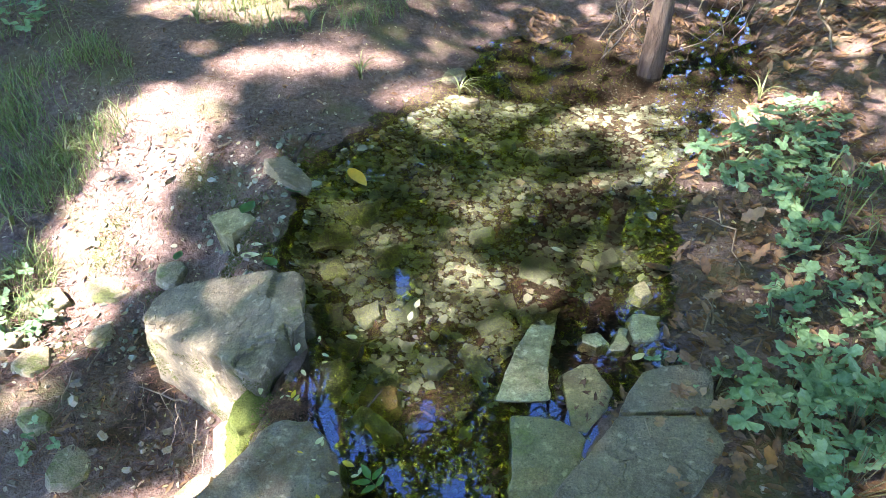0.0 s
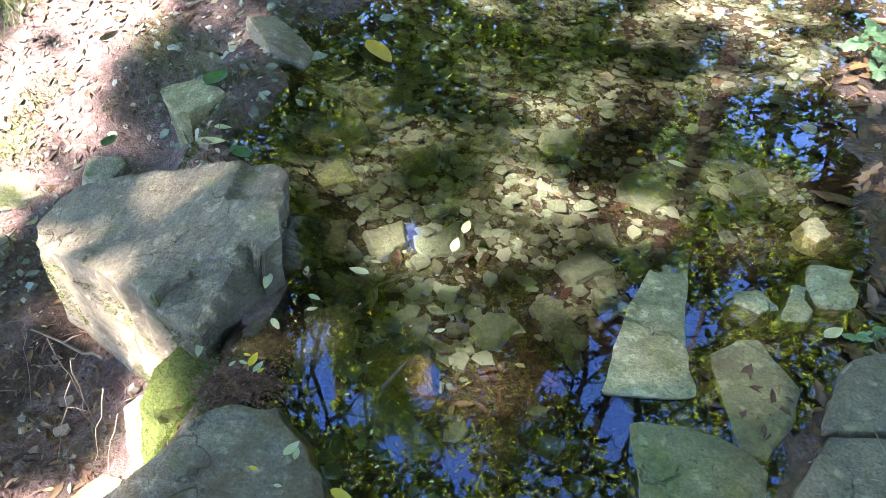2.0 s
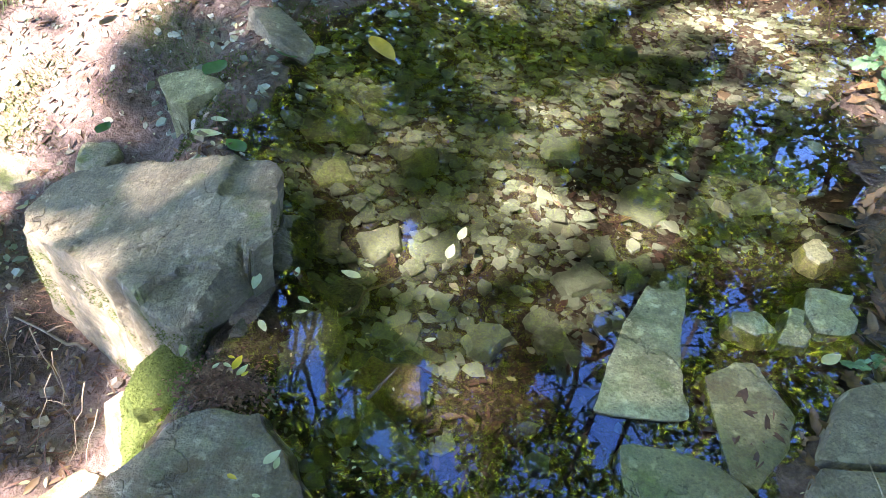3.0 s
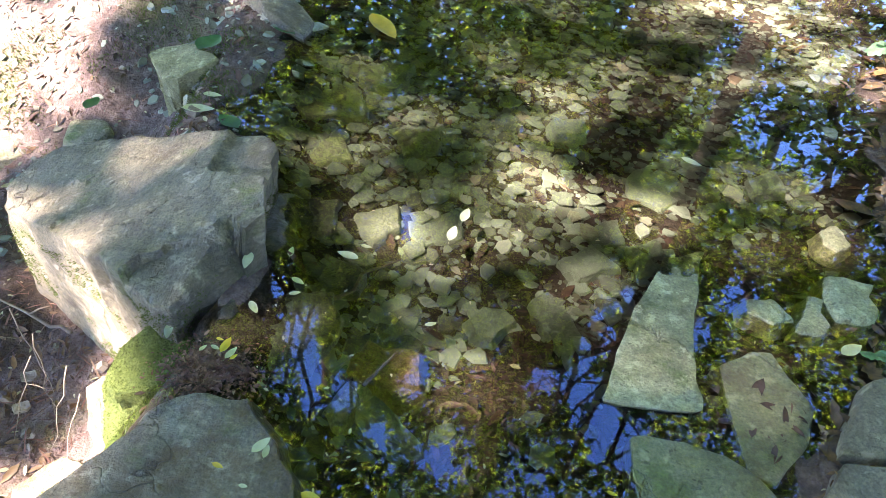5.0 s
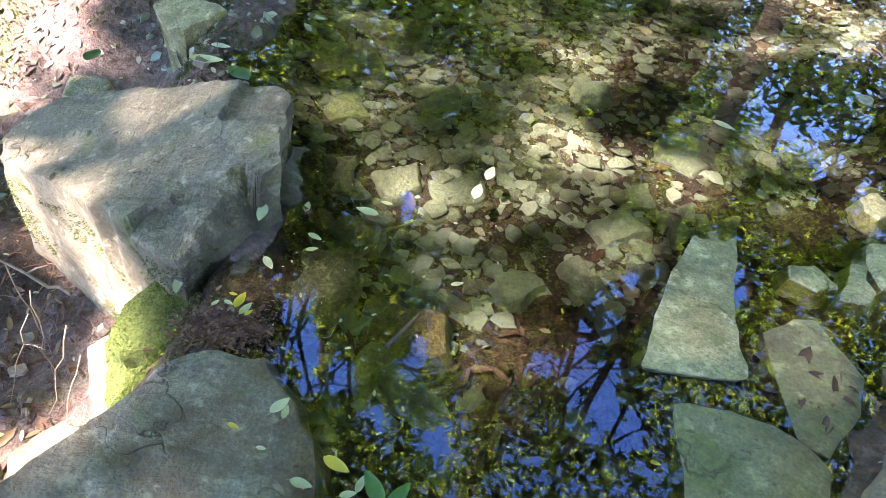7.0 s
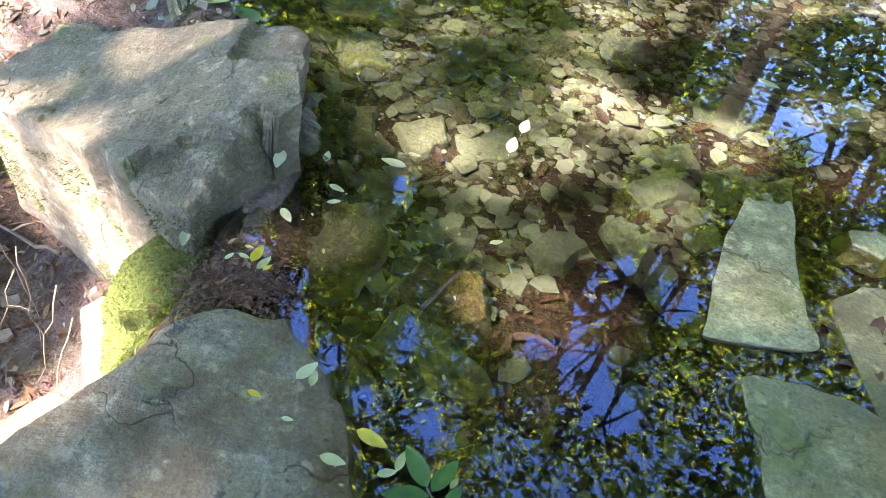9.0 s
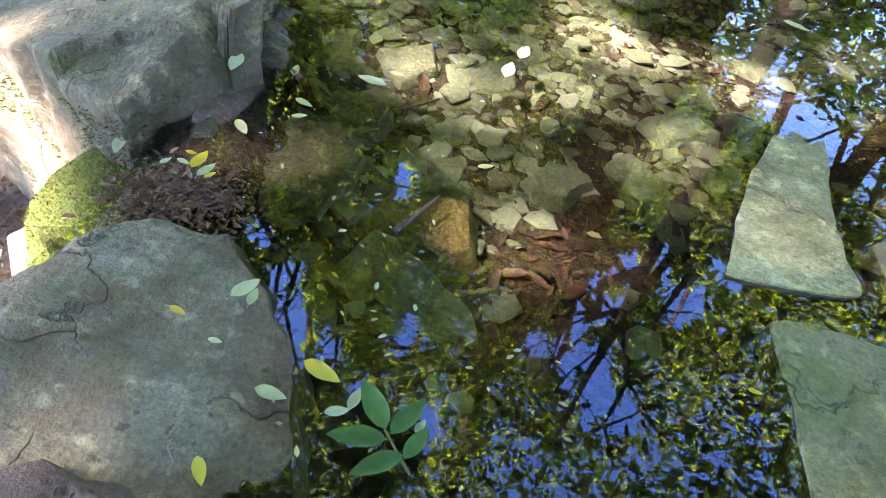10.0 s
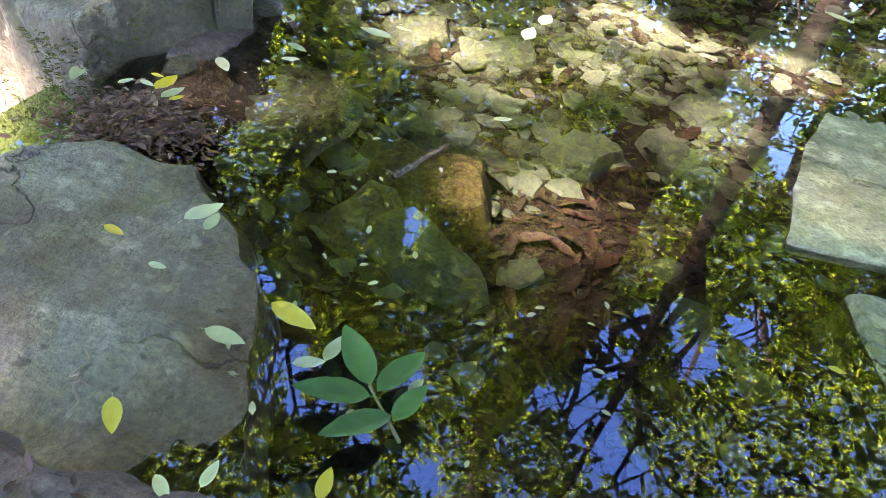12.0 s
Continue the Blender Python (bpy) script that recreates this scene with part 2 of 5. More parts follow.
def water_material(name, tint, strength, scale):
    """A mirror-smooth skin with faint ripples over the bed."""
    m = Mat(name, 0.0)
    glossy = m.n.new("ShaderNodeBsdfGlossy")
    glossy.inputs["Roughness"].default_value = 0.0
    clear = m.n.new("ShaderNodeBsdfTransparent")
    clear.inputs[0].default_value = (*tint, 1)
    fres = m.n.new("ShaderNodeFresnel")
    # index set above water's 1.33, which boosts the mirrored sky and leaves
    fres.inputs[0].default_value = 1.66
    ripple = m.n.new("ShaderNodeBump")
    ripple.inputs["Strength"].default_value, ripple.inputs["Distance"].default_value = strength, 0.002
    m.l.new(m.math("ADD", m.noise(scale, 2, 0.5), m.math("MULTIPLY", m.noise(scale * 5, 2, 0.5, shift=3), 0.15)), ripple.inputs["Height"])
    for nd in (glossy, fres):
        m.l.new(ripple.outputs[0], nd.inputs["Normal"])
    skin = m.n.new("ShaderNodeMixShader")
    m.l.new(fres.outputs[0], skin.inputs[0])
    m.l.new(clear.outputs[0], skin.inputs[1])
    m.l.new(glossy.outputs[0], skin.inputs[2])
    m.l.new(skin.outputs[0], m.n["Material Output"].inputs[0])
    return m


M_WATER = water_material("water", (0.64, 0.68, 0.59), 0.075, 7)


# ---- ground ----
def ease(v):
    v = min(1.0, max(0.0, v))
    return v * v * (3 - 2 * v)


SHORE = [(-0.6, 0.45), (0.1, 0.5), (0.16, 0.95), (0.27, 1.13), (0.40, 1.30), (0.50, 1.45), (0.60, 1.62), (0.66, 1.9), (0.74, 2.25), (1.0, 2.55), (1.3, 2.9), (1.48, 3.2), (1.62, 3.6), (1.8, 4.3),
         (1.62, 4.4), (1.36, 3.85), (1.12, 3.52), (0.97, 3.36), (0.86, 3.36), (0.82, 3.6), (0.66, 3.75), (0.45, 3.6), (0.28, 3.7), (0.12, 3.42), (0.0, 3.2), (-0.12, 3.0), (-0.36, 2.72), (-0.55, 2.5), (-0.62, 2.25), (-0.62, 2.05), (-0.64, 1.88),
         (-0.62, 1.74), (-0.55, 1.6), (-0.50, 1.45), (-0.47, 1.3), (-0.50, 1.2), (-0.55, 1.05), (-0.6, 0.9)]


def shore_grid(x0, y0, step, nx_, ny_):
    """Metres from the pool's edge on a fine grid: negative inside."""
    px, py = np.meshgrid(x0 + step * np.arange(nx_), y0 + step * np.arange(ny_))
    best, inside = np.full(px.shape, 1e9), np.zeros(px.shape, bool)
    for (ax, ay), (bx, by) in zip(SHORE, SHORE[1:] + SHORE[:1]):
        dx, dy = bx - ax, by - ay
        f = np.clip(((px - ax) * dx + (py - ay) * dy) / (dx * dx + dy * dy), 0, 1)
        best = np.minimum(best, (px - ax - f * dx) ** 2 + (py - ay - f * dy) ** 2)
        if ay != by:
            inside ^= ((ay > py) != (by > py)) & (px < ax + dx * (py - ay) / dy)
    return np.where(inside, -np.sqrt(best), np.sqrt(best)).tolist()


SHORE_STEP = 0.02
SHORE_GRID = shore_grid(-4.0, -2.0, SHORE_STEP, 451, 501)


def shore_distance(x, y):
    """Metres from the pool's edge: negative inside."""
    u, v = (x + 4.0) / SHORE_STEP, (y + 2.0) / SHORE_STEP
    if not (0 <= u < 450 and 0 <= v < 500):
        return 3.0
    i, j = int(u), int(v)
    a, b, c, d = SHORE_GRID[j][i], SHORE_GRID[j][i + 1], SHORE_GRID[j + 1][i], SHORE_GRID[j + 1][i + 1]
    u, v = u - i, v - j
    return (a + (b - a) * u) * (1 - v) + (c + (d - c) * u) * v


def height(x, y):
    """The ground: the pool's bed, its banks and the lower ground downstream."""
    far = max(0.0, math.hypot(x, y - 2) - 4)
    if far > 3:
        d = 3.0
    else:
        d = shore_distance(x, y)
    bump = noise.fractal(Vector((x * 3.1, y * 3.1, 0.3)), 1.0, 2.0, 4) * 0.018 + noise.noise(Vector((x * 14, y * 14, 2))) * 0.006
    if d < 0:
        z = -0.004 - 0.048 * ease(-d / (0.18 + 0.3 * ease((y - 1.9) / 0.5)))
        shelf = math.exp(-((x - 0.2) / 0.2) ** 2 - ((y - 1.26) / 0.2) ** 2)
        return z * (1 - 0.75 * shelf) + bump * 0.5
    z = 0.002 + 0.024 * ease(d / 0.3)
    z += 0.12 * ease((y - 2.7) / 0.8) * ease(d / 0.6) + 0.15 * ease((x - 1.0) / 1.5)
    edge = -0.50 - 0.21 * ease((y - 1.5) / 0.3)
    low = ease((edge - x) / 0.25) * ease((2.75 - y + 0.35 * max(0.0, -1.1 - x)) / 0.95)
    z -= (0.34 + 0.05 * ease((1.6 - y) / 0.6)) * low * ease(d / 0.14)
    z += 0.25 * ease((0.5 - y) / 1.0) * (1 - low)
    z += bump * 1.4 + 0.03 * far + 0.3 * noise.noise(Vector((x * 0.2, y * 0.2, 5))) * ease(far / 4)
    return z


def link(name, mesh, mats, parent=None, smooth=True):
    for m in mats if isinstance(mats, (list, tuple)) else [mats]:
        mesh.materials.append(m.m)
    if smooth:
        mesh.polygons.foreach_set("use_smooth", [True] * len(mesh.polygons))
    else:
        mesh.polygons.foreach_set("use_smooth", [False] * len(mesh.polygons))
    ob = new(name, mesh)
    ob.parent = parent
    return ob


def mesh_of(bm, name="mesh"):
    me = bpy.data.meshes.new(name)
    bm.to_mesh(me)
    bm.free()
    return me


def part(name, bm, material, parent=None, label="", smooth=True):
    ob = link(name, mesh_of(bm, name), material, parent, smooth)
    return tagged(ob, label)


def steps(lo, hi, fine, near_lo, near_hi):
    """Grid lines: fine between near_lo and near_hi, wider and wider outside."""
    v = list(np.arange(near_lo, near_hi, fine))
    w = fine
    while v[-1] < hi:
        w *= 1.25
        v.append(v[-1] + w)
    w = fine
    while v[0] > lo:
        w *= 1.25
        v.insert(0, v[0] - w)
    return v


gx, gy = steps(-60, 60, 0.03, -2.6, 2.6), steps(-60, 60, 0.03, 0.4, 4.6)
g_verts = [(x, y, height(x, y)) for y in gy for x in gx]
nx = len(gx)
g_faces = [(j * nx + i, j * nx + i + 1, (j + 1) * nx + i + 1, (j + 1) * nx + i) for j in range(len(gy) - 1) for i in range(nx - 1)]
me = bpy.data.meshes.new("ground")
me.from_pydata(g_verts, [], g_faces)
tagged(link("ground", me, M_SOIL), "damp brown forest soil with a shallow stream bed", "ground", kind="structure")
mask = me.attributes.new("stream_bed", "FLOAT", "POINT")

def wetness(x, y):
    """How far the ground belongs to the stream: its bed, and the dark trickle below the boulder."""
    trickle = 0.9 * math.exp(-((x + 1.1 + 0.12 * math.sin(y * 7)) / 0.09) ** 2) * ease((y - 1.25) / 0.15) * ease((1.9 - y) / 0.1)
    return max(trickle, ease(0.5 - shore_distance(x, y) / 0.24))


mask.data.foreach_set("value", [wetness(x, y) if -1.5 < x < 2.6 and 0 < y < 5.5 else 0.0 for x, y, z in g_verts])

bm = bmesh.new()
ring = [bm.verts.new((x, y, 0)) for x, y in ((-0.95, 0.1), (2.6, 0.1), (2.6, 5.0), (0.2, 5.0), (-0.70, 2.6), (-0.66, 2.1), (-0.68, 1.9), (-0.68, 1.66), (-0.55, 1.5), (-0.56, 1.22), (-0.62, 1.0), (-0.62, 0.6))]
bm.faces.new(ring)
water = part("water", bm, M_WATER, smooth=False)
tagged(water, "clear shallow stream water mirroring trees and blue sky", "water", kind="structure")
water.visible_shadow = False


# ---- rocks ----
def rugged(plan, amount, seed):
    """The same plan with broken, uneven sides."""
    r = random.Random(seed)
    out = []
    for (ax, ay), (bx, by) in zip(plan, plan[1:] + plan[:1]):
        out.append((ax, ay))
        for f in (0.33, 0.66):
            k = r.uniform(-amount, amount)
            f += r.uniform(-0.12, 0.12)
            out.append((ax + (bx - ax) * f - (by - ay) * k, ay + (by - ay) * f + (bx - ax) * k))
    return out


def rock_mesh(outline, top, base, tilt=(0.0, 0.0), flare=0.12, rough=0.006, bevel=0.008, res=0.02, cuts=(), seed=0.0, shape=None):
    """A stone with the given plan, cut by planes, its edges worn and its faces uneven. Local to the plan's middle at z = 0."""
    cx = sum(p[0] for p in outline) / len(outline)
    cy = sum(p[1] for p in outline) / len(outline)
    bm = bmesh.new()
    n = len(outline)
    loc = [Vector((x - cx, y - cy)) for x, y in outline]
    rim, foot = [], []
    for i, p in enumerate(loc):
        a, b = (p - loc[i - 1]).normalized(), (loc[(i + 1) % n] - p).normalized()
        out = Vector((a.y + b.y, -a.x - b.x)).normalized()
        zt = top + tilt[0] * p.x + tilt[1] * p.y
        q = p + out * flare * (zt - base)
        rim.append(bm.verts.new((p.x, p.y, zt)))
        foot.append(bm.verts.new((q.x, q.y, base)))
    bm.faces.new(rim)
    bm.faces.new(foot[::-1])
    for i in range(n):
        bm.faces.new((rim[i - 1], foot[i - 1], foot[i], rim[i]))
    bmesh.ops.recalc_face_normals(bm, faces=bm.faces[:])
    for co, no in cuts:
        r = bmesh.ops.bisect_plane(bm, geom=bm.verts[:] + bm.edges[:] + bm.faces[:], plane_co=(co[0] - cx, co[1] - cy, co[2]), plane_no=Vector(no).normalized(), clear_outer=True, dist=1e-5)
        es = [e for e in r["geom_cut"] if isinstance(e, bmesh.types.BMEdge)]
        if es:
            bmesh.ops.edgeloop_fill(bm, edges=es)
    bmesh.ops.remove_doubles(bm, verts=bm.verts[:], dist=bevel * 0.5)
    bmesh.ops.bevel(bm, geom=bm.edges[:], offset=bevel, segments=2, profile=0.6, affect="EDGES", clamp_overlap=True)
    bmesh.ops.triangulate(bm, faces=bm.faces[:])
    for k in range(7):
        long = [e for e in bm.edges if e.calc_length() > res]
        if not long:
            break
        bmesh.ops.subdivide_edges(bm, edges=long, cuts=1)
        bmesh.ops.triangulate(bm, faces=[f for f in bm.faces if len(f.verts) > 3])
    bm.normal_update()
    shift = Vector((seed * 3.7 + cx, seed * 1.3 + cy, seed))
    for v in bm.verts:
        p = v.co + shift
        d = noise.fractal(p * 7, 1.0, 2.0, 4) * 1.2 + noise.fractal(p * 28, 1.0, 2.0, 3) * 0.35
        edge = noise.noise(p * 16) * 0.6
        if shape:
            v.co.z += shape(v.co.x + cx, v.co.y + cy, v.co.z)
        v.co += v.normal * rough * d + Vector((v.normal.x, v.normal.y, 0)) * rough * edge
    return mesh_of(bm, "stone"), (cx, cy)


def rock(name, label, outline, top, base, material, group="", category="stone", **how):
    if how.get("bevel", 1) <= 0.005 or name == "slab_stone" or name == "boulder":
        outline = rugged(outline, 0.09 if name == "stone" else 0.05, int(how["seed"]))
    me, (cx, cy) = rock_mesh(outline, top, base, **how)
    ob = link(name, me, material)
    me.set_sharp_from_angle(angle=0.55)
    ob.location = (cx, cy, 0)
    return tagged(ob, label, category, group)


LEDGE = [(-0.665, 1.335), (-0.646, 1.351), (-0.634, 1.368), (-0.622, 1.372), (-0.611, 1.395), (-0.572, 1.392), (-0.53, 1.385), (-0.53, 1.34), (-0.555, 1.25), (-0.63, 1.26)]


def within(x, y, plan):
    inside = False
    for (ax, ay), (bx, by) in zip(plan, plan[1:] + plan[:1]):
        if (ay > y) != (by > y) and x < ax + (bx - ax) * (y - ay) / (by - ay):
            inside = not inside
    return inside


def chip(x, y, z):
    """What has broken off the boulder's top: a flake, a long sloping face, a split block, and the low steps of its layers."""
    top = 0.372 * x - 0.042 * y + 0.352
    wx, wy = x + 0.006 * noise.noise(Vector((x * 40, y * 40, 0))), y + 0.006 * noise.noise(Vector((x * 40, y * 40, 7)))
    dz = -0.005 * ease((noise.fractal(Vector((x * 4 + y * 1.2, y * 8, 0)), 1.0, 2.0, 3) - 0.1) / 0.04)
    split = wx + 0.535 - 0.7 * (1.437 - wy)
    if within(wx, wy, LEDGE):
        dz = min(dz, -0.015 - 0.19 * max(0.0, 1.39 - y))
    if split < 0:
        away = 0.953 * (wx + 0.544) - 0.305 * (wy - 1.437)
        if away > 0:
            dz = min(dz, -1.6 * away + 0.006 * noise.fractal(Vector((x * 18, y * 18, 4)), 1.0, 2.0, 3))
    if abs(split) < 0.004 and y < 1.44:
        dz -= 0.018
    dz -= 0.018 * ease((wy - 1.565 + 0.42 * (wx + 0.60)) / 0.010) * ease((wx + 0.615) / 0.02)
    return dz * min(1.0, max(0.0, (z + 0.42) / (top + 0.42)))


BOULDER = [(-0.575, 1.285), (-0.548, 1.335), (-0.505, 1.395), (-0.478, 1.43), (-0.492, 1.48), (-0.502, 1.53), (-0.512, 1.631), (-0.552, 1.69), (-0.622, 1.703), (-0.727, 1.728), (-0.813, 1.748), (-0.90, 1.77),
           (-0.968, 1.772), (-1.008, 1.732), (-1.02, 1.66), (-1.0, 1.59), (-0.924, 1.535), (-0.85, 1.482), (-0.757, 1.412), (-0.689, 1.362), (-0.64, 1.325), (-0.605, 1.292)]
bc_x, bc_y = (sum(p[i] for p in rugged(BOULDER, 0.05, 1)) / (3 * len(BOULDER)) for i in (0, 1))
boulder = rock("boulder", "large grey-green boulder with a sloping flat top beside the pool", BOULDER, 0.372 * bc_x - 0.042 * bc_y + 0.352, -0.42, M_SLATE,
               category="boulder", tilt=(0.372, -0.042), flare=-0.02, shape=chip, rough=0.005, res=0.009, bevel=0.004, seed=1)
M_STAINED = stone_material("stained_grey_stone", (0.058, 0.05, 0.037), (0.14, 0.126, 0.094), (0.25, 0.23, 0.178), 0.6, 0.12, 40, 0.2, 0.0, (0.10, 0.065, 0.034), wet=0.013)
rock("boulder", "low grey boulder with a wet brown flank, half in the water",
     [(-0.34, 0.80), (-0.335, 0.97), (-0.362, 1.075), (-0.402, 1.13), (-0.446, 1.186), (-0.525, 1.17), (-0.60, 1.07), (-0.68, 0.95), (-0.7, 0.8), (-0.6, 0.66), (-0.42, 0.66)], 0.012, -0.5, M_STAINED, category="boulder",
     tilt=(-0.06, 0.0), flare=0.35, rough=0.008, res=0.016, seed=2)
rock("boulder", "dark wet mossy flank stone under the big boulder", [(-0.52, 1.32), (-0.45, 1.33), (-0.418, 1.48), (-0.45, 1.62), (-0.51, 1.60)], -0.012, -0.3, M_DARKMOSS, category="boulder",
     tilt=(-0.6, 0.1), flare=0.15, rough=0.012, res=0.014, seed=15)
rock("slab_stone", "pale tapering flat stone awash in the shallow water", [(0.021, 1.25), (0.115, 1.243), (0.165, 1.25), (0.172, 1.33), (0.183, 1.40), (0.21, 1.49), (0.247, 1.6), (0.167, 1.575), (0.095, 1.435)],
     0.003, -0.011, M_PALE, "flat stones", tilt=(0.0, -0.02), rough=0.003, res=0.014, flare=-0.5, bevel=0.005, seed=3)
rock("slab_stone", "bent olive flat stone just under the water", [(0.208, 1.34), (0.205, 1.166), (0.238, 1.148), (0.294, 1.207), (0.335, 1.28), (0.30, 1.378), (0.265, 1.375)],
     0.002, -0.06, M_OLIVE, "flat stones", rough=0.003, res=0.016, bevel=0.005, seed=4)
rock("slab_stone", "broad olive flat stone lying under the water", [(0.055, 1.197), (0.046, 1.08), (0.03, 0.95), (0.16, 0.95), (0.235, 1.13), (0.178, 1.185), (0.127, 1.2)],
     0.004, -0.06, M_OLIVE, "flat stones", rough=0.003, res=0.016, bevel=0.005, seed=5)
rock("slab_stone", "thick grey slab on the dry bank with a worn edge", [(0.12, 0.945), (0.19, 1.03), (0.25, 1.10), (0.315, 1.17), (0.54, 1.172), (0.55, 1.08), (0.46, 0.97), (0.36, 0.86), (0.1, 0.82)],
     0.045, -0.08, M_SLATE, "bank slabs", rough=0.005, res=0.018, flare=0.05, seed=6)
rock("slab_stone", "smaller grey slab leaning behind the thick one on the bank", [(0.325, 1.19), (0.56, 1.19), (0.585, 1.3), (0.55, 1.335), (0.415, 1.32)],
     0.042, -0.08, M_SLATE, "bank slabs", rough=0.005, res=0.018, flare=0.08, tilt=(0.08, 0.0), seed=7)
rock("stone", "grey angular stone on the shore", [(0.43, 1.46), (0.495, 1.472), (0.53, 1.555), (0.452, 1.565)], 0.010, -0.03, M_PALE, "shore stones", rough=0.004, flare=0.4, res=0.014, bevel=0.005, seed=8)
rock("stone", "pale upright stone on the shore", [(0.355, 1.428), (0.398, 1.425), (0.43, 1.51), (0.40, 1.512)], 0.004, -0.03, M_PALE, "shore stones", rough=0.004, flare=0.4, res=0.014, bevel=0.004, seed=9)
rock("stone", "flat oval pale green stone on the shore", [(0.284, 1.458), (0.32, 1.437), (0.354, 1.452), (0.333, 1.494), (0.292, 1.488)], 0.003, -0.03, M_PALE, "shore stones", rough=0.004, flare=0.4, res=0.014, bevel=0.004, seed=10)
rock("stone", "small pale rounded stone on the shore", [(0.482, 1.66), (0.498, 1.64), (0.534, 1.662), (0.523, 1.712), (0.486, 1.692)], 0.006, -0.03, M_PALE, "shore stones", rough=0.004, flare=0.4, res=0.014, bevel=0.004, seed=11)
rock("stone", "pale squarish stone at the water's edge", [(0.403, 1.806), (0.468, 1.83), (0.466, 1.906), (0.403, 1.866)], -0.012, -0.03, M_BEDSTONE, "shore stones", rough=0.004, flare=0.5, res=0.014, bevel=0.005, seed=12)
rock("stone", "pointed grey stone rising out of the shallow water", [(-0.916, 2.098), (-0.845, 1.985), (-0.81, 1.972), (-0.735, 2.028), (-0.81, 2.10)], -0.018, -0.32, M_PALE, "shore stones",
     rough=0.005, res=0.014, bevel=0.005, tilt=(0.27, 0.15), flare=-0.2, seed=13)
rock("stone", "flat grey stone with a rusty edge at the muddy shore", [(-0.752, 2.33), (-0.684, 2.235), (-0.58, 2.175), (-0.568, 2.25), (-0.686, 2.372)], 0.035, -0.1, M_SLATE, "shore stones",
     rough=0.004, res=0.018, bevel=0.006, tilt=(-0.2, 0.1), flare=0.25, seed=14)


# ---- trees ----
def tube(bm, points, radii, sides=8):
    """A bent, tapering limb through the points."""
    rings = []
    for i, (p, r) in enumerate(zip(points, radii)):
        a = Vector(points[max(i - 1, 0)])
        b = Vector(points[min(i + 1, len(points) - 1)])
        d = (b - a).normalized()
        u = d.cross(Vector((0.3, 0.9, 0.2))).normalized()
        w = d.cross(u)
        rings.append([bm.verts.new(Vector(p) + (u * math.cos(k / sides * math.tau) + w * math.sin(k / sides * math.tau)) * r) for k in range(sides)])
    for a, b in zip(rings, rings[1:]):
        for k in range(sides):
            bm.faces.new((a[k], a[(k + 1) % sides], b[(k + 1) % sides], b[k]))
    for rg, flip in ((rings[0], True), (rings[-1], False)):
        bm.faces.new(rg[::-1] if flip else rg)
    bmesh.ops.recalc_face_normals(bm, faces=bm.faces[:])
    return bm


def wander(start, end, n, jitter, rng):
    s, e = Vector(start), Vector(end)
    out = []
    for i in range(n + 1):
        f = i / n
        p = s.lerp(e, f)
        if 0 < i < n:
            p += Vector([rng.uniform(-jitter, jitter) for _ in range(3)])
        out.append(p)
    return out


def scatter_mesh(template, places, ups, sizes, spins, name):
    """One mesh of many copies of a small template (vertices, faces), each at its place, turned to its own up and spin."""
    tv, tf = np.array(template[0], float), template[1]
    n = len(places)
    places, ups, sizes, spins = (np.array(a, float) for a in (places, ups, sizes, spins))
    ups = ups / np.linalg.norm(ups, axis=1, keepdims=True)
    ref = np.where(np.abs(ups[:, :1]) > 0.9, np.array([[0.0, 1, 0]]), np.array([[1.0, 0, 0]]))
    u = np.cross(ref, ups)
    u /= np.linalg.norm(u, axis=1, keepdims=True)
    v = np.cross(ups, u)
    c, s = np.cos(spins)[:, None], np.sin(spins)[:, None]
    u, v = u * c + v * s, v * c - u * s
    if sizes.ndim == 1:
        sizes = np.stack([sizes] * 3, 1)
    co = (places[:, None] + tv[None, :, 0:1] * (u * sizes[:, 0:1])[:, None] + tv[None, :, 1:2] * (v * sizes[:, 1:2])[:, None]
          + tv[None, :, 2:3] * (ups * sizes[:, 2:3])[:, None]).reshape(-1, 3)
    loops = np.concatenate([np.array(f) for f in tf])
    counts = np.array([len(f) for f in tf])
    me = bpy.data.meshes.new(name)
    me.vertices.add(len(co))
    me.vertices.foreach_set("co", co.ravel())
    all_loops = (loops[None] + (np.arange(n) * len(tv))[:, None]).ravel()
    me.loops.add(len(all_loops))
    me.loops.foreach_set("vertex_index", all_loops.astype(np.int32))
    cc = np.tile(counts, n)
    me.polygons.add(len(cc))
    me.polygons.foreach_set("loop_start", np.concatenate([[0], np.cumsum(cc)[:-1]]).astype(np.int32))
    me.update(calc_edges=True)
    me.validate()
    return me


LEAFLET = ([(0, 0, 0), (0.3, 0.22, 0.05), (0.72, 0.17, 0.04), (1, 0, -0.06), (0.72, -0.17, 0.04), (0.3, -0.22, 0.05)], [(0, 1, 2, 3), (0, 3, 4, 5)])

# leaf gaps fitted to the camera's view of the mirrored sky, as (bearing, elevation, half-width) in degrees from the
# middle of the pool
OPENINGS = [(23, 49, 3.0), (22, 45, 2.6), (27, 52, 3.0), (32, 53, 2.2), (18, 50, 1.6), (31, 41, 2.4), (34, 37, 2.2), (27, 39, 1.4), (17, 41, 1.6), (-17, 48, 2.5), (-17, 53, 2.8), (-12, 55, 1.8), (-20, 44, 1.6),
            (-6, 58, 1.4), (5, 60, 1.8), (0, 53, 1.6), (-4, 39, 1.5), (31, 24, 2.6), (36, 25, 2.6), (27, 21, 1.5), (24, 41, 1.8)]
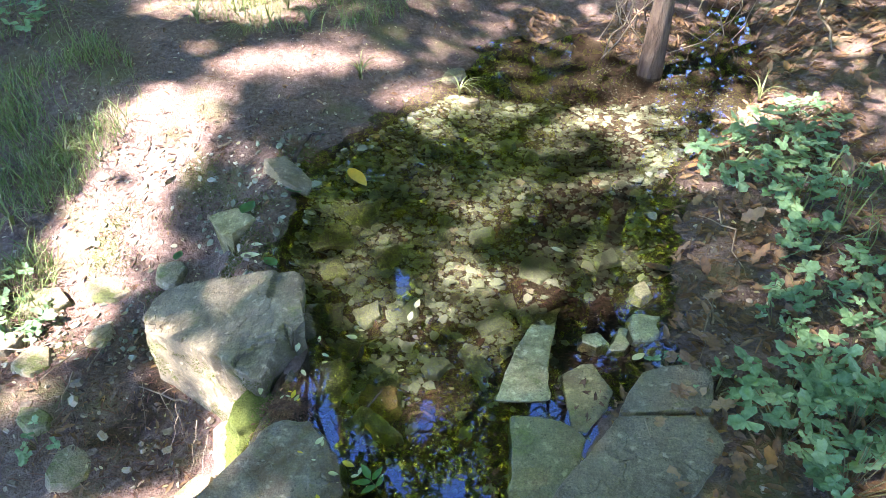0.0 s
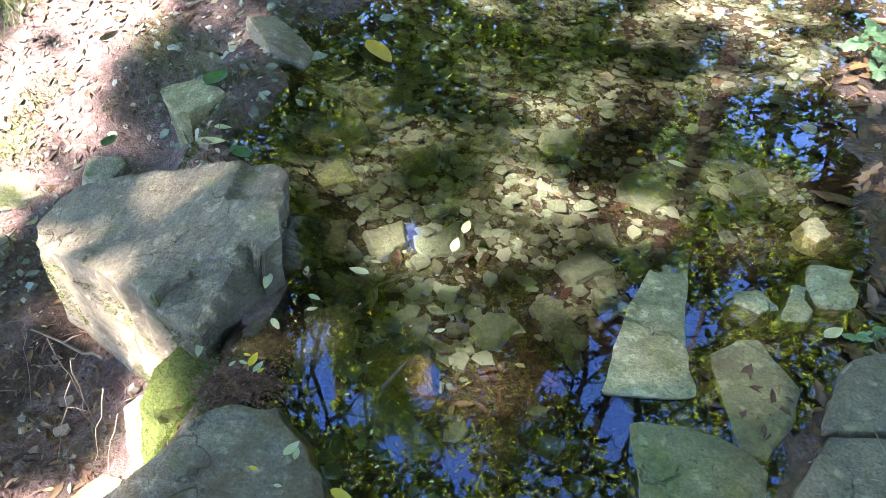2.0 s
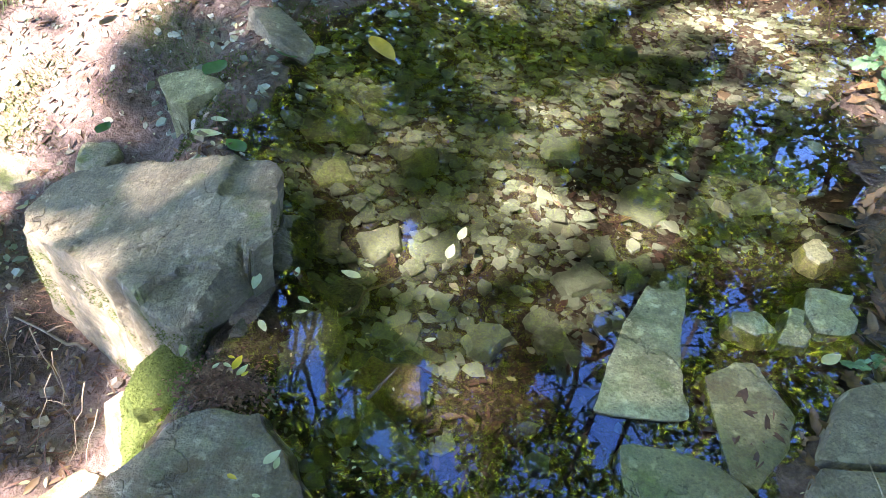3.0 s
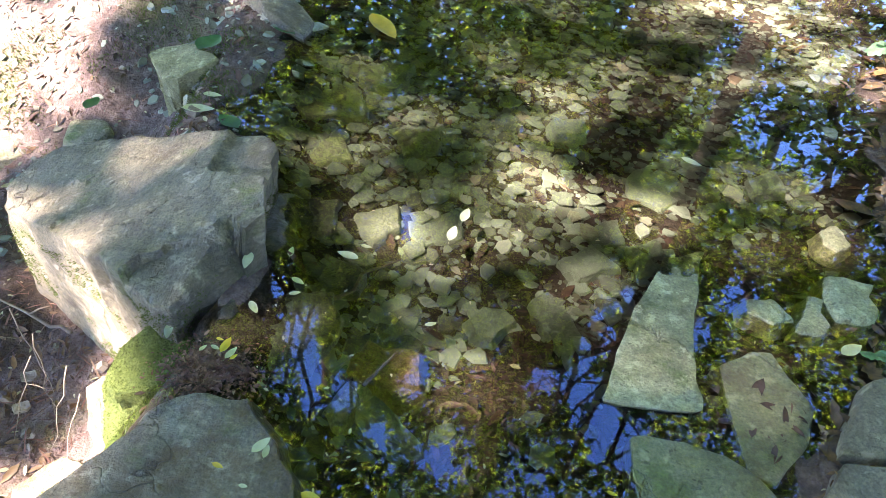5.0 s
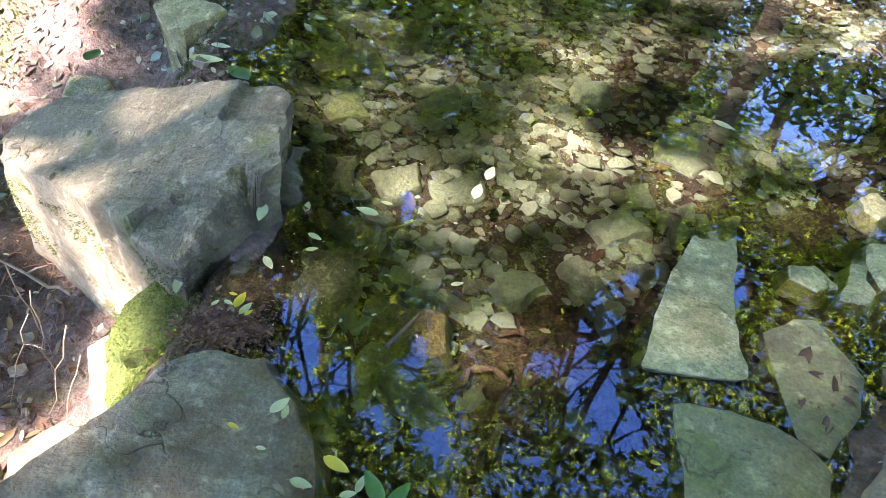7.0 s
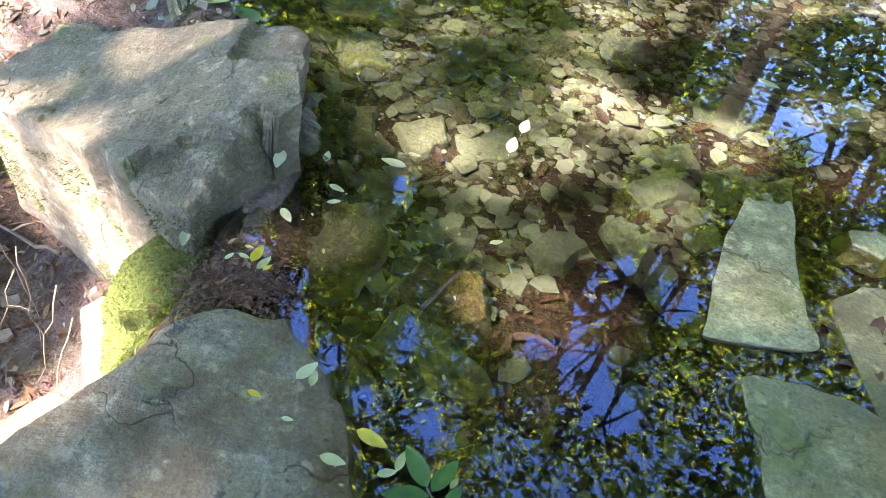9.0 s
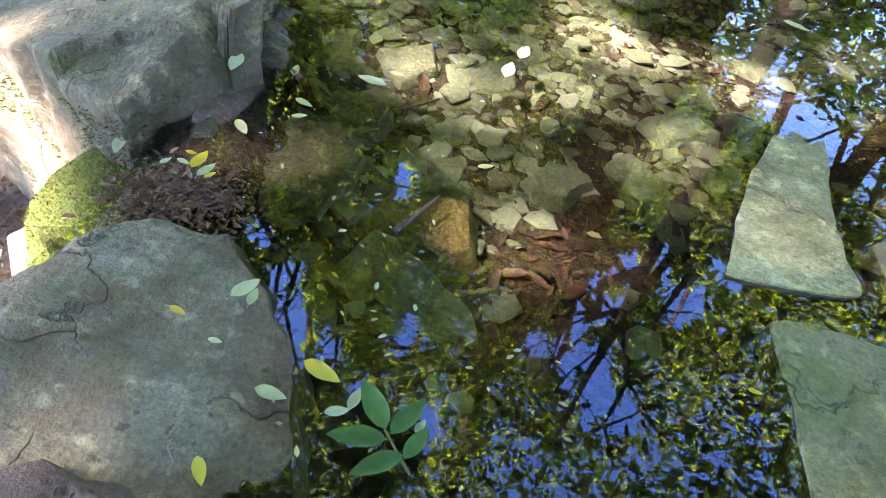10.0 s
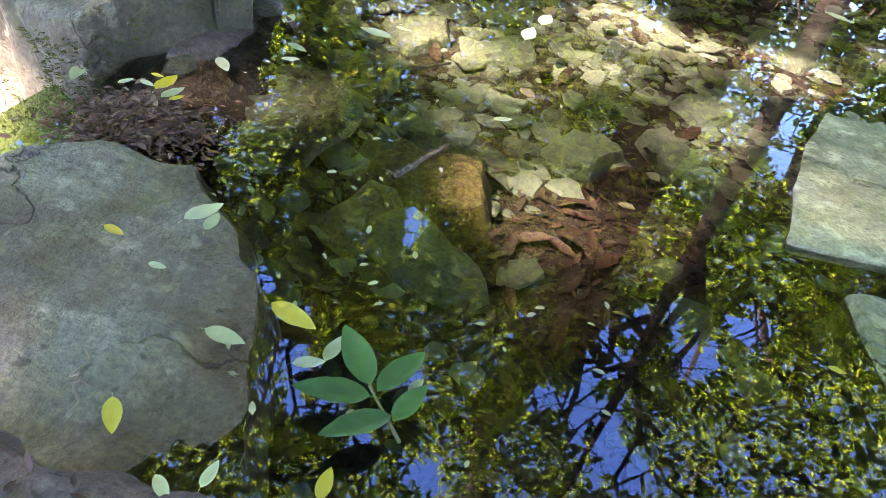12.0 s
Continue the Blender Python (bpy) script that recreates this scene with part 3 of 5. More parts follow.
# places on the ground that crowns are cut open to light: x, y, half-length, half-width, turn in degrees
SUNLIT = [(-1.52, 2.08, 0.6, 0.30, 65), (-1.25, 2.62, 0.45, 0.30, 50), (-0.7, 3.18, 0.42, 0.15, 10), (-0.15, 2.95, 0.17, 0.12, 0), (-1.06, 1.52, 0.2, 0.13, -30), (-0.88, 1.37, 0.2, 0.10, -30), (-0.97, 1.08, 0.28, 0.16, 50), (-0.80, 1.16, 0.11, 0.09, 0), (-1.2, 0.98, 0.24, 0.11, 20),
          (-0.01, 1.90, 0.13, 0.08, 60), (0.03, 1.76, 0.08, 0.06, 0), (-0.18, 1.87, 0.07, 0.06, 0), (0.74, 2.37, 0.13, 0.08, 20), (0.62, 2.86, 0.2, 0.10, 0), (1.3, 2.9, 0.2, 0.07, 10), (0.47, 1.88, 0.05, 0.04, 0), (0.145, 1.42, 0.10, 0.05, 80),
          (-1.1, 3.72, 0.48, 0.2, 10), (-0.3, 4.1, 0.5, 0.16, 0), (0.98, 1.38, 0.07, 0.05, 0), (0.9, 1.7, 0.05, 0.05, 0), (-1.5, 0.95, 0.14, 0.1, 30), (-0.63, 1.03, 0.08, 0.05, 40), (1.15, 1.95, 0.07, 0.06, 0),
          (0.1, 1.63, 0.12, 0.05, 120), (0.0, 2.1, 0.1, 0.06, 0)]
SUNLIT = [(x, y, a + 0.035, b + 0.035, t) if b < 0.125 and not (x > -0.4 and y < 2.3) else (x, y, a, b, t) for x, y, a, b, t in SUNLIT] + [(-0.62, 1.10, 0.05, 0.035, 0)]
EYE_OF_POOL = Vector((-0.05, 1.2, 0))


def open_to_sky(p):
    d = p - EYE_OF_POOL
    az, el = math.degrees(math.atan2(d.x, d.y)), math.degrees(math.atan2(d.z, math.hypot(d.x, d.y)))
    if not -40 < az < 50 or not 14 < el < 72:
        return False
    wob = 0.95 + 0.9 * noise.noise(Vector((az * 0.4, el * 0.4, 3))) + 0.7 * noise.noise(Vector((az * 1.1, el * 1.1, 6)))
    return wob > 0 and any(((az - a) * math.cos(math.radians(el))) ** 2 + (el - e) ** 2 < (r * wob) ** 2 for a, e, r in OPENINGS)


# share of crown leaves dropped so that sun reaches the chosen ground
def open_to_sun(p):
    f = p.z / SUN.z
    x, y = p.x - SUN.x * f, p.y - SUN.y * f
    wob = 1 + 0.4 * noise.noise(Vector((x * 5, y * 5, 8)))
    for cx, cy, a, b, turn in SUNLIT:
        c, s = math.cos(radians(turn)), math.sin(radians(turn))
        u, v = (x - cx) * c + (y - cy) * s, (y - cy) * c - (x - cx) * s
        if (u / a) ** 2 + (v / b) ** 2 < wob:
            return (0.6 if y < 1.6 else 0.68 if y < 2.2 else 0.5) if -0.55 < x < 0.9 and y < 2.6 else 0.99
    if -0.68 < x < 1.0 and 1.15 < y < 3.3:
        full = noise.noise(Vector((x * 4.2, y * 4.2, 21))) + 0.5 * noise.noise(Vector((x * 11, y * 11, 5))) > (0.5 if y < 1.55 else 0.36 if y > 2.5 else 0.55)
        thin = 0.0 if (x > 0.25 and y < 2.2) or y > 2.35 or x > 0.42 else 0.32 if x > 0.1 or y > 2.0 else 0.58 if y > 1.55 else 0.2 if x > -0.25 and y < 1.42 else 0.42
        return (0.08 if x > 0.25 and y < 2.2 else 0.42 if y > 2.2 else 0.46 if y < 1.55 else 0.55 if x > 0.1 else 0.66) if full else thin + 0.12 * noise.noise(Vector((x * 6, y * 6, 12)))
    if -0.8 < x <= 0.1 and 0.6 < y <= 1.2:
        return (0.15 if x > -0.36 else 0.5 if y > 1.0 else 0.15) + 0.2 * noise.noise(Vector((x * 7, y * 7, 12)))
    return 1.0 if noise.noise(Vector((x * 3.5, y * 3.5, 31))) + 0.4 * noise.noise(Vector((x * 9, y * 9, 5))) > (0.6 if (y > 2.6 and x < -1.2) or (y > 2.2 and x < -1.6) else 0.27 if x < -0.62 and y < 1.62 else 0.36 if x < -0.3 else 0.7) else 0.3 if -1.05 < x < -0.3 and y < 1.85 else 0.0


def shades_far_bank(p):
    """Whether a leaf stands between the sun and the trees of the far bank."""
    f = (p.z - 4.5) / SUN.z
    x, y = p.x - SUN.x * f, p.y - SUN.y * f
    return f > 0 and -6 < x < 8 and 4.6 < y < 11


def tree(base, top, radius, limbs, leaves, leaf, seed, label, clumps=26, drop=0.35, sun_gaps=1.0):
    """A tree: trunk, limbs, and a crown of small leaves in loose clumps round the limbs' ends."""
    rng = random.Random(seed)
    base = Vector((*base, height(*base) - 0.15))
    root = new("tree")
    root.location = base
    top = Vector(top) - base
    path = wander((0, 0, 0), top, 8, radius * 0.5, rng)
    bm = tube(bmesh.new(), path, [radius * (1.35 if i == 0 else 1.0) * (1 - 0.75 * i / 8) for i in range(9)], 10)
    part("trunk", bm, M_BARK, root)
    ends = []
    for end, rad in limbs:
        end = Vector(end) - base
        f = rng.uniform(0.35, 0.8)
        s = path[int(f * 8)]
        pts = wander(s, end, 6, end.length * 0.025, rng)
        if not any(open_to_sun(a.lerp(b, f) + base) > 0.8 for a, b in zip(pts[2:], pts[3:]) for f in (0, 0.5)):
            part("limb", tube(bmesh.new(), pts, [rad * (1 - 0.85 * i / 6) for i in range(7)], 6), M_BARK, root)
        ends.append((pts, rad))
        for k in range(3):
            a = pts[rng.randint(2, 5)]
            b = a + Vector((rng.uniform(-1, 1), rng.uniform(-1, 1), rng.uniform(-0.4, 0.9))) * 1.3
            tp = wander(a, b, 4, 0.08, rng)
            if not any(open_to_sun(p + base) > 0.8 for p in tp):
                part("branch", tube(bmesh.new(), tp, [rad * 0.3 * (1 - 0.2 * i) for i in range(5)], 5), M_BARK, root)
            ends.append((tp, rad * 0.3))
    places, ups, sizes, spins = [], [], [], []
    per = max(1, leaves // (len(ends) * clumps))
    for pts, rad in ends:
        for c in range(clumps):
            i = rng.randint(len(pts) // 2, len(pts) - 1)
            mid = pts[i] + Vector((rng.gauss(0, 0.6), rng.gauss(0, 0.6), rng.gauss(-0.1, 0.4)))
            for k in range(per):
                p = mid + Vector((rng.gauss(0, drop), rng.gauss(0, drop), rng.gauss(0, drop * 0.6)))
                w = p + base
                # leaves dropped to shape the sunlight below and the mirrored sky gaps
                if w.z < (1.8 if w.y < 4.6 else 0.4) or (sun_gaps > 0 and rng.random() < sun_gaps and shades_far_bank(w)) or open_to_sky(w) or rng.random() < open_to_sun(w):
                    continue
                places.append(p), ups.append((rng.gauss(0, 0.6), rng.gauss(0, 0.6), 1)), sizes.append(leaf * rng.uniform(0.7, 1.3)), spins.append(rng.uniform(0, math.tau))
    if places:
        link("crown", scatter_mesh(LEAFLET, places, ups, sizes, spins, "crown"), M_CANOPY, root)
    return tagged(root, label, "tree")


def bearing(az, dist, z):
    return (EYE_OF_POOL.x + dist * math.sin(radians(az)), EYE_OF_POOL.y + dist * math.cos(radians(az)), z)


def aim(az, el, dist):
    return bearing(az, dist * math.cos(radians(el)), dist * math.sin(radians(el)))


# the leaning tree across the stream, mirrored in the pool
tree(bearing(19, 5.0, 0)[:2], aim(12, 64, 9.5), 0.36, [(aim(a, e, d), 0.07) for a, e, d in ((22, 56, 8), (28, 46, 7), (8, 58, 8), (0, 50, 7), (36, 55, 7), (12, 44, 6.5), (34, 46, 7.5), (-6, 52, 8))], 28000, 0.075, 11,
     "tall leaning tree with dark bark across the stream", 14, 0.35, 0.3)
tree(bearing(-3, 6.5, 0)[:2], aim(-6, 48, 10), 0.16, [(aim(a, e, d), 0.06) for a, e, d in ((-10, 30, 7), (2, 34, 7), (-20, 40, 8), (6, 28, 7.5), (-8, 46, 8), (-14, 24, 8), (10, 36, 8))], 28000, 0.075, 12,
     "slender green tree on the far bank", 14, 0.35, 0.3)
tree(bearing(-26, 6, 0)[:2], aim(-25, 58, 9), 0.2, [(aim(a, e, d), 0.06) for a, e, d in ((-30, 35, 7), (-22, 48, 8), (-34, 50, 8), (-26, 25, 7), (-40, 40, 8), (-14, 60, 8), (-20, 58, 8))], 27000, 0.075, 13,
     "broad green tree on the grassy bank", 14, 0.35, 0.3)
tree(bearing(36, 7, 0)[:2], aim(38, 50, 11), 0.18, [(aim(a, e, d), 0.06) for a, e, d in ((28, 30, 7), (42, 35, 8), (46, 48, 8), (24, 33, 8), (40, 28, 8), (33, 18, 8), (50, 38, 8))], 26000, 0.075, 14,
     "green tree on the shaded bank", 14, 0.35, 0.3)
tree(bearing(8, 9, 0)[:2], aim(10, 42, 13), 0.2, [(aim(a, e, d), 0.07) for a, e, d in ((4, 22, 10), (14, 26, 10), (10, 36, 11), (-2, 18, 10), (18, 34, 11), (20, 20, 10), (2, 42, 11))], 22000, 0.10, 15,
     "green tree farther back in the woods", 14, 0.5, 0.3)
tree(bearing(-16, 7.5, 0)[:2], aim(-14, 55, 8.5), 0.15, [(aim(a, e, d), 0.05) for a, e, d in ((-8, 62, 8), (-18, 64, 8), (-2, 57, 7.5), (-26, 62, 8), (4, 66, 8), (12, 67, 8), (-12, 52, 7.5), (-20, 54, 8), (-34, 58, 8), (-4, 68, 7.5))], 30000, 0.075, 16,
     "slender tree leaning out over the pool", 14, 0.35, 0.3)
for k, (az, dist) in enumerate(((-48, 8), (-62, 7), (58, 8), (75, 7), (-14, 13), (28, 13), (-38, 13), (100, 8), (-95, 9), (150, 9))):
    tree(bearing(az, dist, 0)[:2], aim(az + 3, 45, dist * 1.5), 0.17, [(aim(az + da, el, dist * 1.05), 0.06) for da, el in ((-9, 20), (8, 24), (-4, 36), (10, 42), (-12, 46), (2, 15))], 5500, 0.16, 30 + k,
         "green woodland tree farther off", 12, 0.5, 0.8)

# unseen tall trees added on the sunny side, whose cut-open crowns shade the stream
for k, (gx_, gy_) in enumerate(((0.5, 2.1), (-2.6, 3.5), (2.0, 1.8), (-0.7, 0.7), (0.9, 3.6), (-1.2, 4.4), (1.2, 0.4), (-3.2, 1.2))):
    hub = Vector((gx_, gy_, 0)) + SUN * (13.0 / SUN.z)
    rng = random.Random(60 + k)
    foot = Vector((hub.x - rng.uniform(0.5, 2.0), hub.y - rng.uniform(0.5, 2.0), 0))
    tree(foot[:2], foot.lerp(hub, 0.55), 0.22, [(hub + Vector((rng.uniform(-2.3, 2.3), rng.uniform(-2.3, 2.3), rng.uniform(-2.2, 0.8))), 0.035) for _ in range(9)], 12500, 0.13, 70 + k,
         "unseen tall tree added to shade the stream", 14, 0.45)

# bushes along the far bank
for k, az in enumerate((-40, -24, -10, 4, 16, 28, 42)):
    tree(bearing(az, 5.4, 0)[:2], aim(az, 16, 5.4), 0.04, [(aim(az + da, el, 5.2), 0.02) for da, el in ((-8, 8), (6, 10), (-4, 15), (8, 18), (0, 22), (-7, 24))], 4200, 0.09, 140 + k, "leafy bush on the far bank", 12, 0.28, 0.0)

# unseen crowns added overhead to cut down the skylight
for k, (bx, by, tx, ty, tz) in enumerate(((5.5, 0.6, 1.6, 1.8, 8.0), (4.0, -1.5, 1.8, -0.5, 7.5), (-1.5, -4.0, 0.2, 0.6, 8.5), (-8.0, 3.0, -4.6, 4.6, 7.5), (7.0, 3.0, 4.4, 3.2, 7.0), (0.5, -6.0, 0.5, -3.5, 7.0), (6.5, -0.5, 4.4, 0.2, 6.0), (-4.6, 4.4, -0.9, 3.9, 9.2), (-6.0, 4.5, -2.9, 3.4, 8.6))):
    hub = Vector((tx, ty, tz))
    rng = random.Random(160 + k)
    tree((bx, by), hub, 0.16, [(hub + Vector((rng.uniform(-2.6, 2.6), rng.uniform(-2.6, 2.6), rng.uniform(-1.8, 0.8))), 0.04) for _ in range(9)], 13000, 0.14, 170 + k,
         "unseen overhead tree added to hold back skylight", 14, 0.5)

# unseen bushes added behind and beside to close off low skylight
for k, az in enumerate((60, 80, 104, 128, 152, 176, 200, 224, 248, 272, 296)):
    tree(bearing(az, 8.0, 0)[:2], aim(az, 25, 8.5), 0.08, [(aim(az + da, el, 8.0), 0.03) for da, el in ((-10, 6), (9, 8), (-5, 15), (9, 17), (0, 24), (-9, 27))], 3600, 0.2, 180 + k, "unseen bush added to block low skylight", 10, 0.5)


# ---- stones under the water ----
UNDER = [
    (M_WETSTONE, [(-0.466, 1.30), (-0.43, 1.243), (-0.383, 1.254), (-0.353, 1.337), (-0.374, 1.406), (-0.436, 1.40), (-0.48, 1.36)], -0.03, "large dark green stone under the water"),
    (M_ORANGE, [(-0.329, 1.282), (-0.281, 1.255), (-0.262, 1.232), (-0.228, 1.252), (-0.232, 1.314), (-0.309, 1.326)], -0.022, "rusty orange flat stone under the water"),
    (M_PALE, [(-0.347, 1.208), (-0.329, 1.192), (-0.309, 1.211), (-0.302, 1.246), (-0.324, 1.252)], -0.006, "small cream-coloured stone at the water's surface"),
    (M_BEDSTONE, [(-0.31, 1.21), (-0.282, 1.178), (-0.242, 1.160), (-0.221, 1.162), (-0.262, 1.215), (-0.289, 1.237)], -0.016, "long olive flat stone under the water"),
    (M_BEDOLIVE, [(-0.48, 2.143), (-0.455, 2.09), (-0.35, 2.05), (-0.32, 2.18)], -0.022, "flat olive stone under the water"),
    (M_BEDOLIVE, [(-0.62, 1.98), (-0.52, 1.90), (-0.40, 1.93), (-0.43, 2.03), (-0.55, 2.06)], -0.026, "broad mossy stone under the water"),
    (M_BEDSTONE, [(-0.374, 1.63), (-0.333, 1.565), (-0.293, 1.606), (-0.302, 1.675)], -0.04, "pale green flat stone under the water"),
    (M_BEDSTONE, [(-0.162, 1.405), (-0.152, 1.375), (-0.125, 1.368), (-0.088, 1.412), (-0.105, 1.435), (-0.14, 1.435)], -0.035, "round grey-green stone under the water"),
    (M_WETSTONE, [(-0.41, 1.452), (-0.384, 1.425), (-0.345, 1.436), (-0.343, 1.48), (-0.383, 1.492)], -0.025, "dark flat stone under the water"),
    (M_BEDSTONE, [(0.150, 1.80), (0.21, 1.762), (0.279, 1.82), (0.265, 1.88), (0.21, 1.91), (0.16, 1.86)], -0.05, "broad faint green stone on the stream bed"),
    (M_WETSTONE, [(-0.466, 1.625), (-0.449, 1.538), (-0.39, 1.556), (-0.404, 1.65)], -0.045, "brown squarish stone under the water"),
    (M_BEDOLIVE, [(-0.32, 1.91), (-0.301, 1.828), (-0.245, 1.857), (-0.244, 1.945)], -0.04, "brown-olive stone on the stream bed"),
    (M_WETSTONE, [(-0.282, 1.345), (-0.266, 1.285), (-0.235, 1.29), (-0.23, 1.345), (-0.25, 1.36)], -0.04, "brown stone under the water"),
    (M_BEDSTONE, [(-0.001, 1.575), (0.025, 1.526), (0.101, 1.567), (0.055, 1.62)], -0.035, "pale stone under the water"),
    (M_BEDSTONE, [(0.044, 1.668), (0.051, 1.604), (0.121, 1.638), (0.116, 1.71)], -0.04, "pale flat stone under the water"),
    (M_BEDSTONE, [(0.118, 1.625), (0.127, 1.583), (0.189, 1.615), (0.181, 1.66)], -0.035, "tan flat stone under the water"),
    (M_BEDSTONE, [(-0.279, 1.636), (-0.258, 1.561), (-0.179, 1.607), (-0.192, 1.683)], -0.05, "broad grey-green stone under the water"),
    (M_BEDOLIVE, [(-0.508, 1.81), (-0.473, 1.758), (-0.403, 1.79), (-0.44, 1.87)], -0.04, "olive stone under the water behind the boulder"),
    (M_BEDSTONE, [(0.148, 2.61), (0.17, 2.585), (0.20, 2.59), (0.212, 2.63), (0.18, 2.65)], 0.0, "small pale stone at the far shore"),
    (M_BEDSTONE, [(0.25, 2.50), (0.275, 2.485), (0.295, 2.52), (0.285, 2.56), (0.26, 2.55)], 0.003, "small pointed pale stone at the far shore"),
    (M_BEDSTONE, [(0.002, 2.018), (0.012, 1.963), (0.074, 1.985), (0.073, 2.046)], -0.03, "pale stone on the stream bed"),
    (M_BEDSTONE, [(-0.06, 1.46), (-0.03, 1.39), (0.0, 1.31), (0.03, 1.33), (0.0, 1.44), (-0.03, 1.49)], -0.045, "long grey-green stone under the water"),
]
for k, (mat_, plan, top_, lab) in enumerate(UNDER):
    mx, my = (sum(p[i] for p in plan) / len(plan) for i in (0, 1))
    bed_ = height(mx, my)
    top_ = max(min(top_, bed_ + 0.03), bed_ + 0.008)
    rock("stone", lab, plan, top_, min(top_ - 0.01, height(mx, my) - 0.006), mat_, "stream bed stones", rough=0.004, res=0.014, bevel=0.004, flare=0.45, seed=20 + k)

# stones of the bank and of the lower ground
rng = random.Random(5)


def lump(name, label, x, y, rx, ry, top, base, material, group, seed, turn=0.0, flare=0.3, tilt=(0, 0), rough=0.006):
    r = random.Random(seed)
    n = r.randint(6, 8)
    plan = []
    for i in range(n):
        a = (i + r.uniform(-0.25, 0.25)) / n * math.tau
        u, v = rx * math.cos(a) * r.uniform(0.8, 1.1), ry * math.sin(a) * r.uniform(0.8, 1.1)
        c, s = math.cos(turn), math.sin(turn)
        plan.append((x + u * c - v * s, y + u * s + v * c))
    return rock(name, label, plan, top, base, material, group, rough=rough, res=0.022, bevel=0.01, flare=flare, tilt=tilt, seed=seed)


M_MOSSROCK = stone_material("mossy_tan_stone", (0.10, 0.085, 0.055), (0.2, 0.175, 0.125), (0.32, 0.29, 0.23), 0.85, 0.45)
for k, (x, y, rx, ry, up_, lab) in enumerate((
        (-1.08, 2.04, 0.09, 0.05, 0.02, "tan mossy rock on the sunny bank"), (-1.30, 2.0, 0.10, 0.06, 0.02, "pale mossy rock on the sunny bank"), (-1.52, 1.95, 0.10, 0.07, 0.03, "bleached rock at the bank's edge"),
        (-0.93, 1.95, 0.06, 0.04, 0.015, "small wet rock beside the trickle"), (-1.25, 1.78, 0.06, 0.04, 0.02, "mossy rock beside the trickle"), (-1.42, 1.66, 0.08, 0.06, 0.02, "tan rock on the low ground"),
        (-0.80, 1.20, 0.06, 0.04, 0.03, "pale stone on the low ground"), (-0.93, 1.14, 0.08, 0.05, 0.025, "pale flat stone on the low ground"), (-1.17, 1.28, 0.08, 0.06, 0.02, "tan stone in the leaf litter"),
        (-1.32, 1.42, 0.06, 0.04, 0.02, "brown stone in the leaf litter"), (-0.74, 1.06, 0.06, 0.045, 0.04, "pale broken stone below the boulder"), (-1.06, 1.04, 0.07, 0.06, 0.02, "tan broken stone in the leaf litter"),
        (-0.03, 3.16, 0.06, 0.04, 0.03, "grey stone on the muddy bank"), (0.03, 2.93, 0.05, 0.03, 0.03, "dark stone at the far shore"))):
    top_ = height(x, y) + up_
    lump("stone", lab, x, y, rx, ry, top_, top_ - 0.1, M_MOSSROCK if k < 12 else M_SLATE, "bank stones", 50 + k, rng.uniform(0, 3), tilt=(rng.uniform(-0.1, 0.1), rng.uniform(-0.1, 0.05)))
lump("stone", "blue-grey flat stone under the leaves of the bank", -1.60, 1.74, 0.10, 0.08, height(-1.6, 1.74) + 0.03, -0.5, M_SLATE, "bank stones", 80, 0.4)
mound = lump("mossy_mound", "green moss-covered mound between the two boulders", -0.61, 1.27, 0.07, 0.065, -0.04, -0.45, M_MOSS, "", 81, 0.3, 0.16, (0.25, 0.1), 0.010)
lump("mossy_mound", "moss-covered stone with a pale broken face", -0.70, 1.29, 0.035, 0.03, -0.15, -0.45, M_MOSSROCK, "", 82, 0.2, 0.15, (0.1, 0.0), 0.008)



def fuzz(ob, count, size, material, name, label, seed, up=0.1, where=None):
    """Short strands growing out of the upper faces of a thing, joined into one part of it."""
    r = random.Random(seed)
    faces = [f for f in ob.data.polygons if f.normal.z > up and (where is None or where(f.center + ob.location))]
    w = np.cumsum([f.area for f in faces])
    places, ups, sizes, spins = [], [], [], []
    for k in range(count):
        f = faces[min(len(faces) - 1, int(np.searchsorted(w, r.random() * w[-1])))]
        vs = [ob.data.vertices[i].co for i in f.vertices]
        a, b = r.random(), r.random()
        if a + b > 1:
            a, b = 1 - a, 1 - b
        p = vs[0] + (vs[1] - vs[0]) * a + (vs[2] - vs[0]) * b
        places.append(p), ups.append(f.normal + Vector((r.gauss(0, 0.4), r.gauss(0, 0.4), 0.2))), sizes.append(r.uniform(*size)), spins.append(r.uniform(0, 6.28))
    link(name, scatter_mesh(MOSS_BLADE, places, ups, sizes, spins, name), material, ob)


MOSS_BLADE = ([(0, 0.16, 0), (0, -0.16, 0), (0.3, 0, 0.8)], [(0, 1, 2)])
fuzz(mound, 17000, (0.0022, 0.005), M_MOSS, "moss", "", 5)
fuzz(boulder, 12000, (0.003, 0.007), M_MOSS, "moss", "", 6, -0.6, lambda p: noise.noise(p * 9) + 0.5 * noise.noise(p * 30) > 0.05 + (0.0 if p.z < 0.372 * p.x - 0.042 * p.y + 0.352 - 0.05 else 0.42 + 2.0 * max(0.0, p.x + 0.98) + 3.0 * max(0.0, 1.7 - p.y)))
M_MUD = stone_material("purple_brown_mud", (0.035, 0.022, 0.02), (0.085, 0.06, 0.055), (0.16, 0.125, 0.12), 0.6, 0.0, 80)
lump("mud", "wet purple-brown mud on the near end of the low boulder", -0.46, 0.855, 0.155, 0.085, 0.034, -0.2, M_MUD, "", 83, 0.15, 0.5, (0, 0), 0.012)


